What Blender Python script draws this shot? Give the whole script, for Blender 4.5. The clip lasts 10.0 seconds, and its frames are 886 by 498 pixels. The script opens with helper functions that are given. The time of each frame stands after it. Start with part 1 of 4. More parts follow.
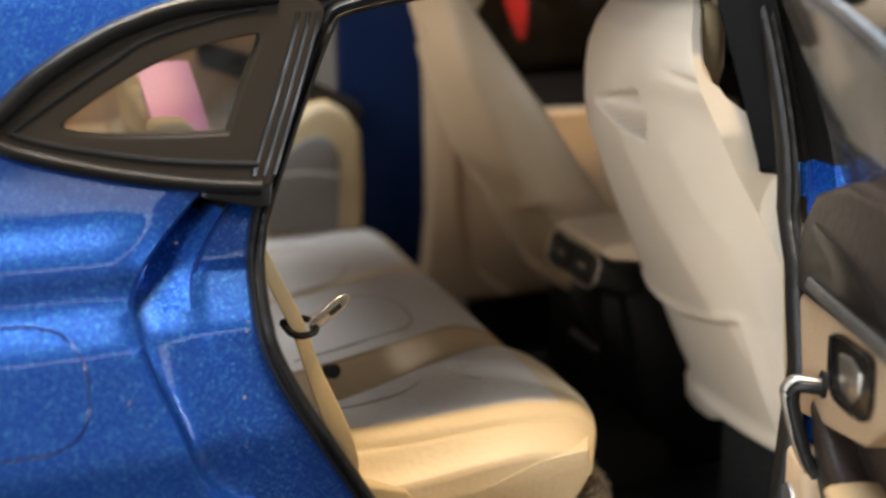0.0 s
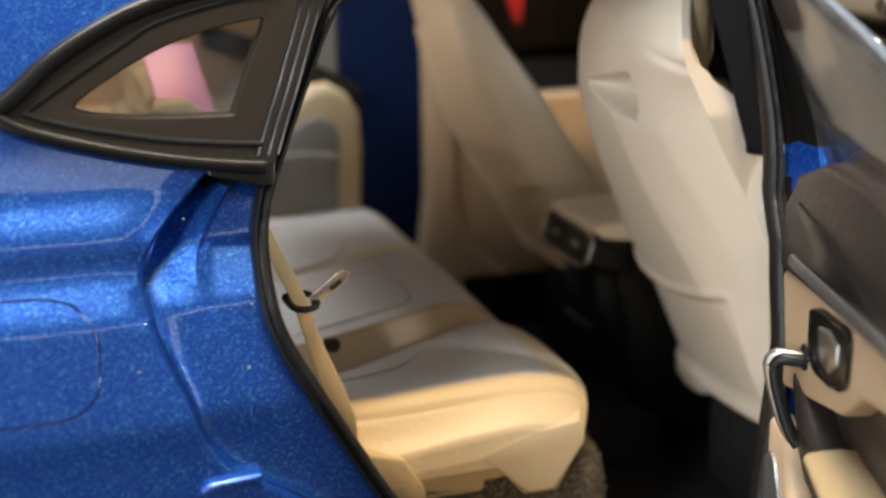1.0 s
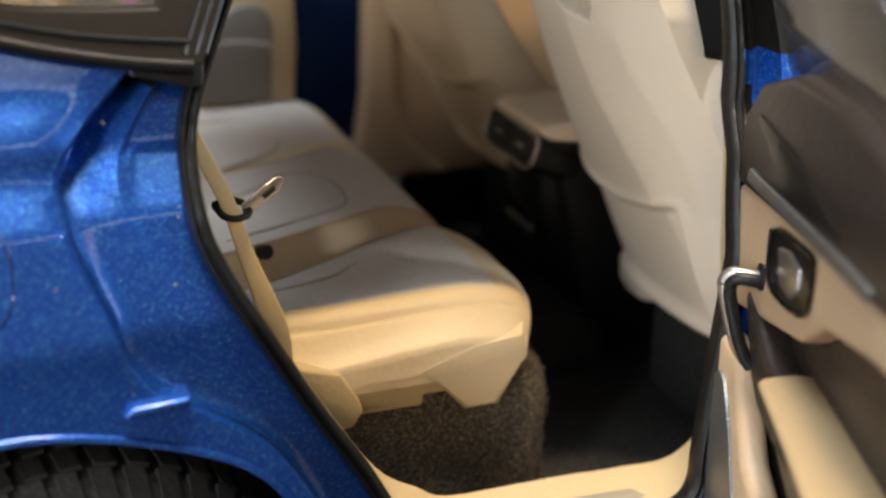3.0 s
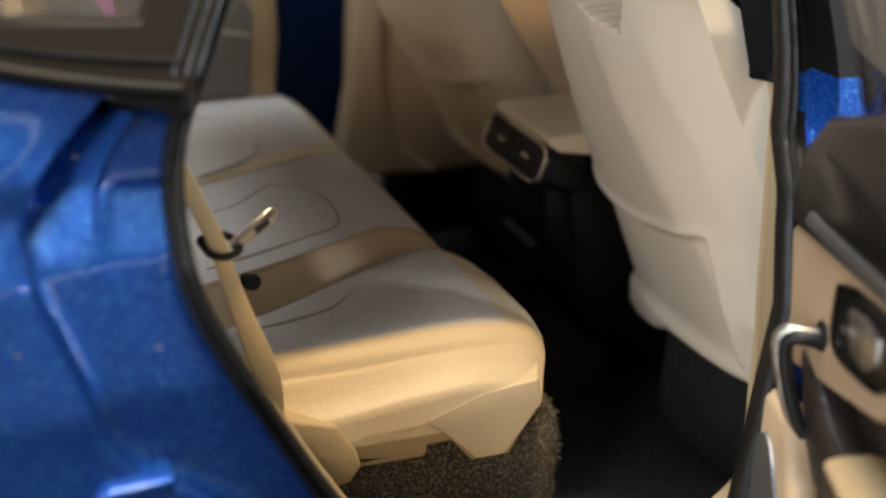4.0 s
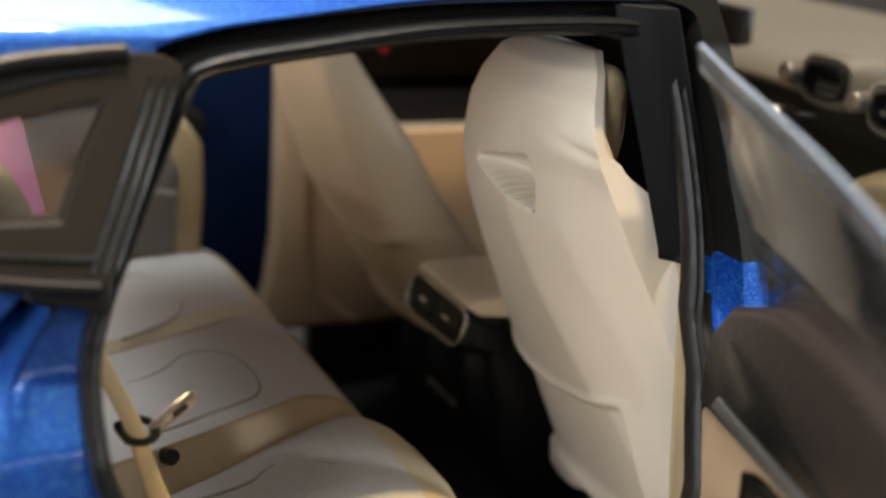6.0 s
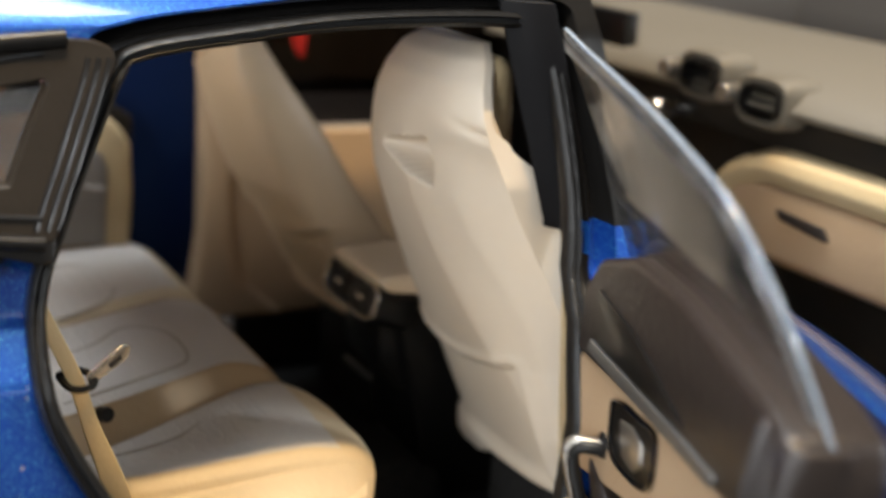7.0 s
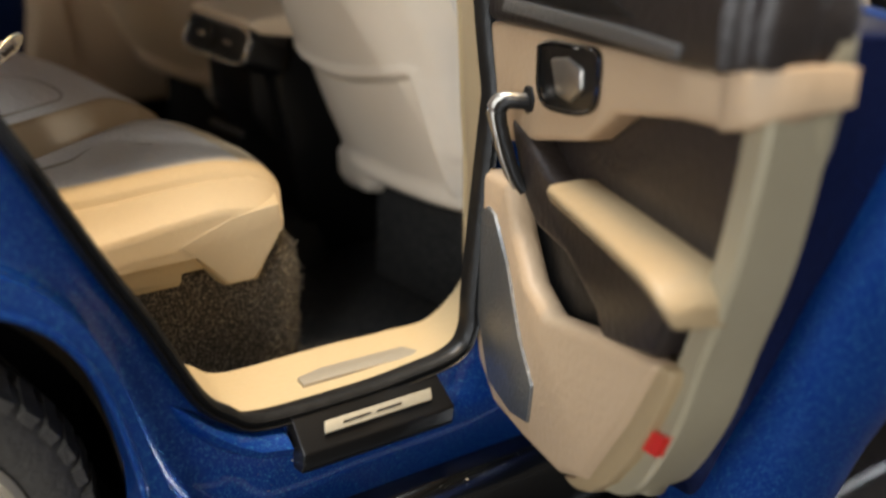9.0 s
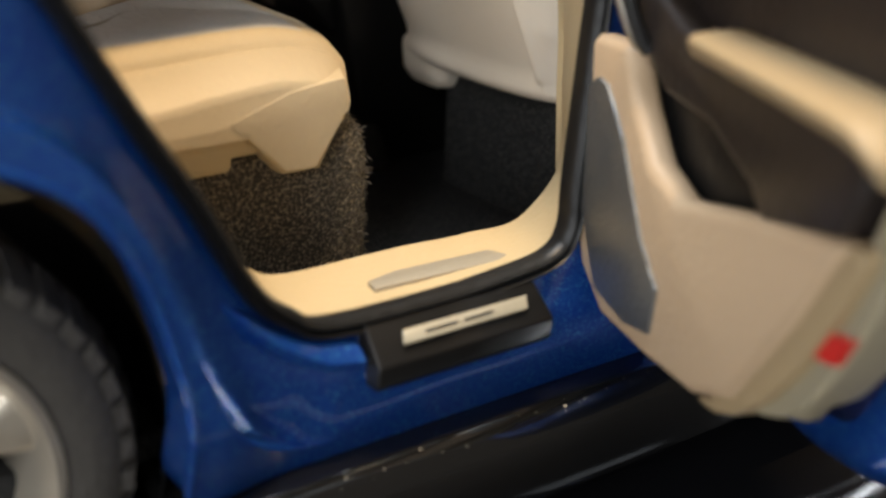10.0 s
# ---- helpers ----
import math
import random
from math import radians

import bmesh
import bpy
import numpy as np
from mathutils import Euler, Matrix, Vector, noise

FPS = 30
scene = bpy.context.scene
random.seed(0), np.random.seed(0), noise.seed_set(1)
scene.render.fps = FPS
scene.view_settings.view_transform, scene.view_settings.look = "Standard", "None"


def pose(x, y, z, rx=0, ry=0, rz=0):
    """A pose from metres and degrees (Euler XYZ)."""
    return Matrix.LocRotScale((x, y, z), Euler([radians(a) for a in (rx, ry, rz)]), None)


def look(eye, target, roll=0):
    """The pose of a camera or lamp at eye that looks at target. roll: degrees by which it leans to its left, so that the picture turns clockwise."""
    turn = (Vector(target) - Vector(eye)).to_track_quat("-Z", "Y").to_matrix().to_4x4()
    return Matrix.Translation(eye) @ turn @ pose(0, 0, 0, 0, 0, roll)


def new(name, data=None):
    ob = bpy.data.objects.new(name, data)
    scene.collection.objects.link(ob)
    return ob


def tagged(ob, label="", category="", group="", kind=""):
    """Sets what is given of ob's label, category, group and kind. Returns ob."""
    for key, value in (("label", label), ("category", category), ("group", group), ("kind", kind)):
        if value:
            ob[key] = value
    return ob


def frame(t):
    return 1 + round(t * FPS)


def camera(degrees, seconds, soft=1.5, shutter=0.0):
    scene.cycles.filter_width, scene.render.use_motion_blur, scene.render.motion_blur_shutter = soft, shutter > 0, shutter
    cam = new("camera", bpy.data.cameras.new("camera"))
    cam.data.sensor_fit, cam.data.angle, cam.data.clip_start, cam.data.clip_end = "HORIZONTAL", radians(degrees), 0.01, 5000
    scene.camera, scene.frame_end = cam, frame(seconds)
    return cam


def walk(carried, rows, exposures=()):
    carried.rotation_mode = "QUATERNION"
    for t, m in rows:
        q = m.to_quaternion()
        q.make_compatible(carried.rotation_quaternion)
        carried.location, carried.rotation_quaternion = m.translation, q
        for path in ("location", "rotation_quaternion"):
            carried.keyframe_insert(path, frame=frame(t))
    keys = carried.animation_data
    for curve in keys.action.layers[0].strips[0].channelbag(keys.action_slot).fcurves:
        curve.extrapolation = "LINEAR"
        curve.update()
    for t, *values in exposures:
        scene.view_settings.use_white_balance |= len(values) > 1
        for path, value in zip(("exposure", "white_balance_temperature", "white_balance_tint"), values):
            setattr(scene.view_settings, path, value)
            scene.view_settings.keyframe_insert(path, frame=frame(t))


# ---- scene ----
# The model car is described in metres of the full-size car and built at one eighteenth of it.
S = 1 / 18
cam = camera(38, 10.0, 2.4, 0.4)
cam.data.dof.use_dof = True
cam.data.dof.focus_distance = 1.85 * S
cam.data.dof.aperture_fstop = 26
PATH = [
    (0, (-0.7419, -1.4918, 1.4121), (-0.1533, 0.3436, 0.8785), -0.47),
    (0.5, (-0.7262, -1.5538, 1.4695), (-0.1281, 0.2773, 0.9316), -0.64),
    (1, (-0.7605, -1.5573, 1.4230), (-0.1718, 0.2703, 0.8634), -0.29),
    (1.5, (-0.7876, -1.6315, 1.4466), (-0.2011, 0.1895, 0.8636), 0.52),
    (2, (-0.7485, -1.6256, 1.4901), (-0.1329, 0.1730, 0.8688), 1.50),
    (2.2, (-0.7793, -1.6272, 1.4607), (-0.1552, 0.1611, 0.8184), 1.80),
    (3.3, (-0.7219, -1.3239, 1.4277), (-0.0297, 0.3885, 0.6606), 2.11),
    (3.5, (-0.7194, -1.2533, 1.4272), (-0.0136, 0.4471, 0.6460), 2.87),
    (4, (-0.7256, -1.1931, 1.4400), (0.0030, 0.4975, 0.6582), 3.32),
    (4.5, (-0.7238, -1.1057, 1.4055), (0.0263, 0.5743, 0.6212), 4.16),
    (5, (-0.7392, -1.0861, 1.3978), (0.0131, 0.6011, 0.6314), 4.05),
    (5.5, (-0.7167, -1.1417, 1.4797), (0.0690, 0.5554, 0.7708), 4.38),
    (5.7, (-0.7135, -1.1755, 1.5421), (0.1015, 0.5269, 0.8805), 4.54),
    (6.8, (-0.7430, -1.3030, 1.4906), (0.1540, 0.3979, 0.9404), 3.84),
    (7, (-0.7822, -1.4252, 1.5193), (0.1595, 0.2475, 0.9580), 4.36),
    (7.5, (-0.9667, -1.5819, 1.4347), (0.1021, 0.0158, 0.8822), 3.23),
    (8, (-1.0313, -1.5109, 1.3831), (0.1219, 0.0096, 0.7846), 2.85),
    (8.5, (-0.9615, -1.4239, 1.2404), (0.2265, 0.0510, 0.5974), 2.39),
    (9, (-0.9546, -1.3808, 1.1877), (0.2405, 0.0657, 0.4954), 2.67),
    (9.5, (-0.9054, -1.2439, 1.0678), (0.2748, 0.1909, 0.3272), 2.57),
    (10, (-0.8578, -1.1307, 0.9800), (0.2924, 0.3235, 0.2302), 2.75),
]
walk(cam, [(t, look([c * S for c in e], [c * S for c in a], r)) for t, e, a, r in PATH],
     [(0, 0.24), (2.2, 0.20), (3.3, 0.08), (5.2, -0.04), (5.7, -0.02), (6.8, 0.22), (8.5, 0.14), (9.2, 0.06), (10, 0.06)])

# ---- world and lamps ----
world = bpy.data.worlds.new("room_air")
world.use_nodes = True
world.node_tree.nodes["Background"].inputs[0].default_value = (0.62, 0.68, 0.80, 1)
world.node_tree.nodes["Background"].inputs[1].default_value = 0.25
scene.world = world


def area_lamp(name, eye, target, size, watts, colour):
    data = bpy.data.lights.new(name, "AREA")
    data.shape, data.size, data.energy, data.color = "DISK", size, watts, colour
    ob = new(name, data)
    ob.matrix_world = look(eye, target)
    return ob


bulb = area_lamp("ceiling_lamp", (0.0, -0.085, 0.80), (0, 0, 0.04), 0.16, 5.8, (1.0, 0.70, 0.35))
bulb.data.shape, bulb.data.size_y = "RECTANGLE", 0.024
pane = area_lamp("window_light", (-0.50, -0.42, 0.23), (0, 0, 0.06), 0.10, 1.9, (0.94, 0.97, 1.0))
pane.data.shape, pane.data.size_y = "RECTANGLE", 0.40
second = area_lamp("second_window_light", (-0.63, -0.17, 0.22), (0, 0, 0.05), 0.09, 1.3, (0.94, 0.97, 1.0))
second.data.shape, second.data.size_y = "RECTANGLE", 0.40
panel = area_lamp("ceiling_panel", (-0.10, 0.05, 0.86), (-0.04, -0.02, 0.05), 0.50, 9.4, (0.84, 0.915, 1.0))
panel.data.shape, panel.data.size_y = "RECTANGLE", 0.34
# Unseen lamp, added to lift the blue paint of the near side.
rail = area_lamp("paint_fill_light", (0.20, -0.50, 0.46), (-0.02, 0.0, 0.03), 0.60, 0.25, (0.86, 0.93, 1.0))
rail.data.shape, rail.data.size_y = "RECTANGLE", 0.06
# Unseen lamp, added to put highlights on the open door's skin.
strip = area_lamp("door_fill_light", (0.66, -0.36, 0.25), (0.02, -0.02, 0.03), 0.04, 2.6, (0.90, 0.95, 1.0))
strip.data.shape, strip.data.size_y = "RECTANGLE", 0.46


# ---- materials ----
def material(name, colour, rough=0.5, metal=0.0, vary=0.12, grain=300.0, bump=0.15, coat=0.0, blotch=25.0, wear=0.06):
    m = bpy.data.materials.new(name)
    m.use_nodes = True
    n, l = m.node_tree.nodes, m.node_tree.links
    b = n["Principled BSDF"]
    b.inputs["Metallic"].default_value = metal
    b.inputs["Coat Weight"].default_value = coat
    b.inputs["Coat Roughness"].default_value = 0.06
    co = n.new("ShaderNodeTexCoord")
    big, fine = n.new("ShaderNodeTexNoise"), n.new("ShaderNodeTexNoise")
    big.inputs["Scale"].default_value, fine.inputs["Scale"].default_value = blotch, grain
    big.inputs["Detail"].default_value, fine.inputs["Detail"].default_value = 3, 2
    for t in (big, fine):
        l.new(co.outputs["Object"], t.inputs["Vector"])
    mix = n.new("ShaderNodeMix")
    mix.data_type = "RGBA"
    mix.inputs[6].default_value = (*[c * (1 - vary) for c in colour], 1)
    mix.inputs[7].default_value = (*[min(1, c * (1 + vary)) for c in colour], 1)
    add = n.new("ShaderNodeMath")
    add.operation = "MULTIPLY_ADD"
    add.inputs[1].default_value = 0.5
    half = n.new("ShaderNodeMath")
    half.operation = "MULTIPLY"
    half.inputs[1].default_value = 0.5
    l.new(big.outputs[0], half.inputs[0])
    l.new(fine.outputs[0], add.inputs[0])
    l.new(half.outputs[0], add.inputs[2])
    l.new(add.outputs[0], mix.inputs[0])
    l.new(mix.outputs[2], b.inputs["Base Color"])
    ro = n.new("ShaderNodeMapRange")
    ro.inputs[3].default_value, ro.inputs[4].default_value = max(0.02, rough - wear), min(1, rough + wear)
    l.new(big.outputs[0], ro.inputs[0])
    l.new(ro.outputs[0], b.inputs["Roughness"])
    if bump:
        bp = n.new("ShaderNodeBump")
        bp.inputs["Strength"].default_value, bp.inputs["Distance"].default_value = bump, 0.0004
        l.new(fine.outputs[0], bp.inputs["Height"])
        l.new(bp.outputs[0], b.inputs["Normal"])
    return m


def flake_paint(name, colour, bright, scale=11500.0):
    """Metallic paint under clear coat, with single flakes that catch the light."""
    m = material(name, colour, 0.40, 0.68, 0.10, 900.0, 0.0, 1.0, wear=0.02)
    n, l = m.node_tree.nodes, m.node_tree.links
    b = n["Principled BSDF"]
    b.inputs["Coat Roughness"].default_value = 0.07
    co = n.new("ShaderNodeTexCoord")
    v = n.new("ShaderNodeTexVoronoi")
    v.inputs["Scale"].default_value = scale
    l.new(co.outputs["Object"], v.inputs["Vector"])
    sep = n.new("ShaderNodeSeparateColor")
    l.new(v.outputs["Color"], sep.inputs[0])
    pick = n.new("ShaderNodeMapRange")
    pick.inputs[1].default_value, pick.inputs[2].default_value = 0.80, 1.0
    l.new(sep.outputs[0], pick.inputs[0])
    mix = n.new("ShaderNodeMix")
    mix.data_type = "RGBA"
    mix.inputs[7].default_value = (*bright, 1)
    old = b.inputs["Base Color"].links[0].from_socket
    l.new(old, mix.inputs[6])
    l.new(pick.outputs[0], mix.inputs[0])
    l.new(mix.outputs[2], b.inputs["Base Color"])
    geo, sub, sc, ad, nr = (n.new("ShaderNodeNewGeometry"), n.new("ShaderNodeVectorMath"), n.new("ShaderNodeVectorMath"),
                            n.new("ShaderNodeVectorMath"), n.new("ShaderNodeVectorMath"))
    sub.operation, sc.operation, ad.operation, nr.operation = "SUBTRACT", "SCALE", "ADD", "NORMALIZE"
    sub.inputs[1].default_value = (0.5, 0.5, 0.5)
    sc.inputs["Scale"].default_value = 0.12
    l.new(v.outputs["Color"], sub.inputs[0])
    l.new(sub.outputs[0], sc.inputs[0])
    l.new(sc.outputs[0], ad.inputs[0])
    l.new(geo.outputs["Normal"], ad.inputs[1])
    l.new(ad.outputs[0], nr.inputs[0])
    l.new(nr.outputs[0], b.inputs["Normal"])
    return m


def glass(name, tint, rough=0.02, index=1.28, dust=0.0):
    m = bpy.data.materials.new(name)
    m.use_nodes = True
    n, l = m.node_tree.nodes, m.node_tree.links
    out = n["Material Output"]
    clear, gloss, mix, fr = n.new("ShaderNodeBsdfTransparent"), n.new("ShaderNodeBsdfGlossy"), n.new("ShaderNodeMixShader"), n.new("ShaderNodeFresnel")
    clear.inputs[0].default_value = (*tint, 1)
    gloss.inputs["Roughness"].default_value = rough
    fr.inputs[0].default_value = index
    l.new(fr.outputs[0], mix.inputs[0])
    l.new(clear.outputs[0], mix.inputs[1])
    l.new(gloss.outputs[0], mix.inputs[2])
    haze, film = n.new("ShaderNodeBsdfDiffuse"), n.new("ShaderNodeMixShader")
    haze.inputs[0].default_value = (0.62, 0.62, 0.62, 1)
    smear, co, level = n.new("ShaderNodeTexNoise"), n.new("ShaderNodeTexCoord"), n.new("ShaderNodeMapRange")
    smear.inputs["Scale"].default_value, smear.inputs["Detail"].default_value = 160.0, 4
    level.inputs[1].default_value, level.inputs[2].default_value, level.inputs[4].default_value = 0.35, 0.75, 2 * dust
    l.new(co.outputs["Object"], smear.inputs["Vector"])
    l.new(smear.outputs[0], level.inputs[0])
    l.new(level.outputs[0], film.inputs[0])
    l.new(mix.outputs[0], film.inputs[1])
    l.new(haze.outputs[0], film.inputs[2])
    l.new(film.outputs[0], out.inputs[0])
    return m


def flock(name, dark, light):
    """Coarse fibre carpet with light specks."""
    m = material(name, dark, 0.95, 0.0, 0.3, 2500.0, 0.9)
    n, l = m.node_tree.nodes, m.node_tree.links
    b = n["Principled BSDF"]
    co, v, ramp, mix = n.new("ShaderNodeTexCoord"), n.new("ShaderNodeTexNoise"), n.new("ShaderNodeMapRange"), n.new("ShaderNodeMix")
    v.inputs["Scale"].default_value, v.inputs["Detail"].default_value = 4200.0, 5
    ramp.inputs[1].default_value, ramp.inputs[2].default_value = 0.47, 0.78
    mix.data_type = "RGBA"
    mix.inputs[7].default_value = (*light, 1)
    l.new(co.outputs["Object"], v.inputs["Vector"])
    l.new(v.outputs[0], ramp.inputs[0])
    l.new(b.inputs["Base Color"].links[0].from_socket, mix.inputs[6])
    l.new(ramp.outputs[0], mix.inputs[0])
    l.new(mix.outputs[2], b.inputs["Base Color"])
    return m


BLUE = flake_paint("blue_flake_paint", (0.0045, 0.058, 0.35), (0.06, 0.30, 0.62))
# Dark copy of BLUE that paints shade into the recess and groove.
NAVY = flake_paint("shaded_blue_paint", (0.002, 0.010, 0.075), (0.008, 0.03, 0.14))
# Darkest blue, with the shade of the far door opening painted in.
DEEPBLUE = material("shaded_blue_far_side", (0.001, 0.008, 0.042), 0.5, 0, 0.2, 900, 0.05)
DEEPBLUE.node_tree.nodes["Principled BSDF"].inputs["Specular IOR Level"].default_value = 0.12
BLACK = material("black_gloss_trim", (0.008, 0.0075, 0.007), 0.32, 0, 0.2, 700, 0.05, 0.12)
GLOSS = material("piano_black_skirt", (0.005, 0.005, 0.005), 0.10, 0, 0.2, 700, 0.03, 0.3)
NAMEPLATE = material("pale_brushed_metal_strip", (0.40, 0.36, 0.27), 0.45, 0.25, 0.08, 1600, 0.2)
RUBBER = material("black_rubber", (0.008, 0.008, 0.008), 0.38, 0, 0.2, 900, 0.25)
DARK = material("dark_brown_plastic", (0.026, 0.020, 0.0175), 0.36, 0, 0.12, 1500, 0.2)
CREAM = material("cream_moulded_leather", (0.52, 0.405, 0.235), 0.50, 0, 0.05, 1700, 0.22)
SHELL = material("pale_cream_plastic", (0.80, 0.705, 0.575), 0.40, 0, 0.04, 900, 0.08)
TAN = material("tan_door_plastic", (0.53, 0.375, 0.232), 0.5, 0, 0.06, 1500, 0.2)
INSERT = material("grey_perforated_insert", (0.60, 0.56, 0.51), 0.45, 0, 0.05, 1500, 0.3)
ARMPAD = material("tan_yellow_arm_pad", (0.38, 0.275, 0.15), 0.5, 0, 0.05, 1500, 0.15)
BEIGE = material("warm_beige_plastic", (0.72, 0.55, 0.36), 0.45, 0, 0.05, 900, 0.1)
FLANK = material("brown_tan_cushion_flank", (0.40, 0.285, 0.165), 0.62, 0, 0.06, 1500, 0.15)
OLIVE = material("olive_grey_metal_edge", (0.375, 0.325, 0.218), 0.4, 0.1, 0.06, 800, 0.1)
CARPET = flock("charcoal_flock_carpet", (0.045, 0.039, 0.031), (0.40, 0.345, 0.26))
FLOOR = flock("black_flock_floor", (0.026, 0.026, 0.026), (0.085, 0.082, 0.076))
FLOOR.node_tree.nodes["Principled BSDF"].inputs["Specular IOR Level"].default_value = 0.04
CHROME = material("brushed_silver", (0.75, 0.72, 0.66), 0.22, 1.0, 0.06, 1200, 0.1)
GREY = material("brushed_grey_mesh", (0.22, 0.22, 0.215), 0.40, 0.75, 0.15, 2600, 0.25)
STRAP = material("cream_seat_belt_web", (0.84, 0.66, 0.38), 0.45, 0, 0.04, 2200, 0.12)
RED = material("red_reflector", (0.65, 0.03, 0.02), 0.3, 0, 0.1, 900, 0.1)
PINK = material("pink_film", (0.80, 0.30, 0.56), 0.35, 0, 0.06, 500, 0.05)
SURROUND = material("matt_dark_window_surround", (0.020, 0.016, 0.012), 0.42, 0, 0.25, 900, 0.1)
SURROUND.node_tree.nodes["Principled BSDF"].inputs["Specular IOR Level"].default_value = 0.12
SCUFF = material("dull_metal_scuff", (0.33, 0.295, 0.23), 0.5, 0.2, 0.1, 1500, 0.3)
TYRE = material("tyre_rubber", (0.062, 0.056, 0.048), 0.65, 0, 0.25, 1500, 0.4)
ALLOY = material("alloy_rim", (0.62, 0.56, 0.46), 0.42, 0.75, 0.08, 900, 0.1)
DASH = material("taupe_dash_top", (0.13, 0.115, 0.088), 0.6, 0, 0.06, 1200, 0.2)
PANEL = material("grey_bolster_fabric", (0.22, 0.205, 0.19), 0.7, 0, 0.08, 1500, 0.3)
FIBRE = material("grey_brown_carpet_fibre", (0.12, 0.105, 0.085), 0.9, 0, 0.3, 3000, 0.0)
SEATPAD = material("grey_cream_seat_vinyl", (0.61, 0.495, 0.325), 0.46, 0, 0.05, 1700, 0.18)
# Darker cream that paints in the shade along the embossed seams.
SEAM = material("seam_groove_shade", (0.34, 0.29, 0.225), 0.7, 0, 0.1, 1500, 0.1)
SOOT = material("satin_black_trim", (0.006, 0.006, 0.007), 0.55, 0, 0.15, 900, 0.1)
SOOT.node_tree.nodes["Principled BSDF"].inputs["Specular IOR Level"].default_value = 0.12
for m in (RUBBER, BLACK):
    m.node_tree.nodes["Principled BSDF"].inputs["Specular IOR Level"].default_value = 0.3
SATIN = material("satin_grey_metal", (0.42, 0.40, 0.36), 0.34, 0.9, 0.08, 1200, 0.1)
GLASS = glass("clear_window_plastic", (0.66, 0.65, 0.64), 0.07, 1.34, 0.02)
SMOKE = glass("smoked_window_plastic", (0.56, 0.545, 0.53), 0.03, 1.3, 0.025)
BEVELGLASS = glass("bevelled_window_rim", (0.70, 0.72, 0.74), 0.16, 1.75, 0.05)
# Opaque pale blue paints in the bright streak on the clear glass edge.
EDGEGLASS = material("glass_edge_streak", (0.42, 0.50, 0.60), 0.12, 0, 0.1, 900, 0.05, 0.8)
REARGLASS = glass("clear_rear_glass", (0.46, 0.45, 0.44))
FARGLASS = glass("deep_tinted_far_glass", (0.22, 0.18, 0.14), 0.05)
TABLE = material("black_lacquered_board", (0.006, 0.006, 0.007), 0.06, 0, 0.3, 900, 0.02, 0.5, 60, 0.03)
TABLE.node_tree.nodes["Principled BSDF"].inputs["IOR"].default_value = 1.9
WALL = material("taupe_wall_paint", (0.15, 0.14, 0.13), 0.8, 0, 0.05, 200, 0.1, 0, 3)


def hexed(m, scale=620.0):
    """Adds a fine honeycomb relief to a material."""
    n, l = m.node_tree.nodes, m.node_tree.links
    co, v, bp = n.new("ShaderNodeTexCoord"), n.new("ShaderNodeTexVoronoi"), n.new("ShaderNodeBump")
    v.feature = "DISTANCE_TO_EDGE"
    v.inputs["Scale"].default_value, v.inputs["Randomness"].default_value = scale, 0.35
    edge = n.new("ShaderNodeMapRange")
    edge.inputs[2].default_value = 0.12
    bp.inputs["Strength"].default_value, bp.inputs["Distance"].default_value = 0.35, 0.00012
    b = n["Principled BSDF"]
    l.new(co.outputs["Object"], v.inputs["Vector"])
    l.new(v.outputs["Distance"], edge.inputs[0])
    l.new(edge.outputs[0], bp.inputs["Height"])
    l.new(b.inputs["Normal"].links[0].from_socket, bp.inputs["Normal"])
    l.new(bp.outputs[0], b.inputs["Normal"])


hexed(INSERT)


# ---- mesh helpers ----
def part(name, bm, mat, parent=None, label="", smooth=True, bevel=0.0, angle=40):
    """Links a bmesh given in full-size metres as one mesh object at model size."""
    bmesh.ops.remove_doubles(bm, verts=bm.verts, dist=1e-5)
    bmesh.ops.recalc_face_normals(bm, faces=bm.faces)
    if bevel:
        sharp = [e for e in bm.edges if len(e.link_faces) == 2 and e.calc_face_angle(0) > radians(angle)]
        bmesh.ops.bevel(bm, geom=sharp, offset=bevel, segments=3, profile=0.5, affect="EDGES", clamp_overlap=True)
    bmesh.ops.scale(bm, vec=(S, S, S), verts=bm.verts)
    me = bpy.data.meshes.new(name)
    for f in bm.faces:
        f.smooth = smooth
    bm.to_mesh(me)
    bm.free()
    me.materials.append(mat)
    if smooth:
        me.set_sharp_from_angle(angle=radians(angle))
    ob = new(name, me)
    ob.parent = parent
    if label:
        ob["label"] = label
    return ob


def thing(name, label, category, group="", kind=""):
    return tagged(new(name), label, category, group, kind)


def curve(points, n, closed=False):
    """n points evenly on a smooth curve through the given ones."""
    p = [Vector(q) for q in points]
    k = len(p)
    out = []
    for i in range(n):
        f = i * (k if closed else k - 1) / (n if closed else n - 1)
        j = min(int(f), k - 1 if closed else k - 2)
        t = f - j
        if closed:
            a, b, c, d = p[(j - 1) % k], p[j % k], p[(j + 1) % k], p[(j + 2) % k]
        else:
            a, b, c, d = p[max(j - 1, 0)], p[j], p[j + 1], p[min(j + 2, k - 1)]
        out.append(0.5 * ((2 * b) + (c - a) * t + (2 * a - 5 * b + 4 * c - d) * t * t + (3 * b - a - 3 * c + d) * t ** 3))
    return out


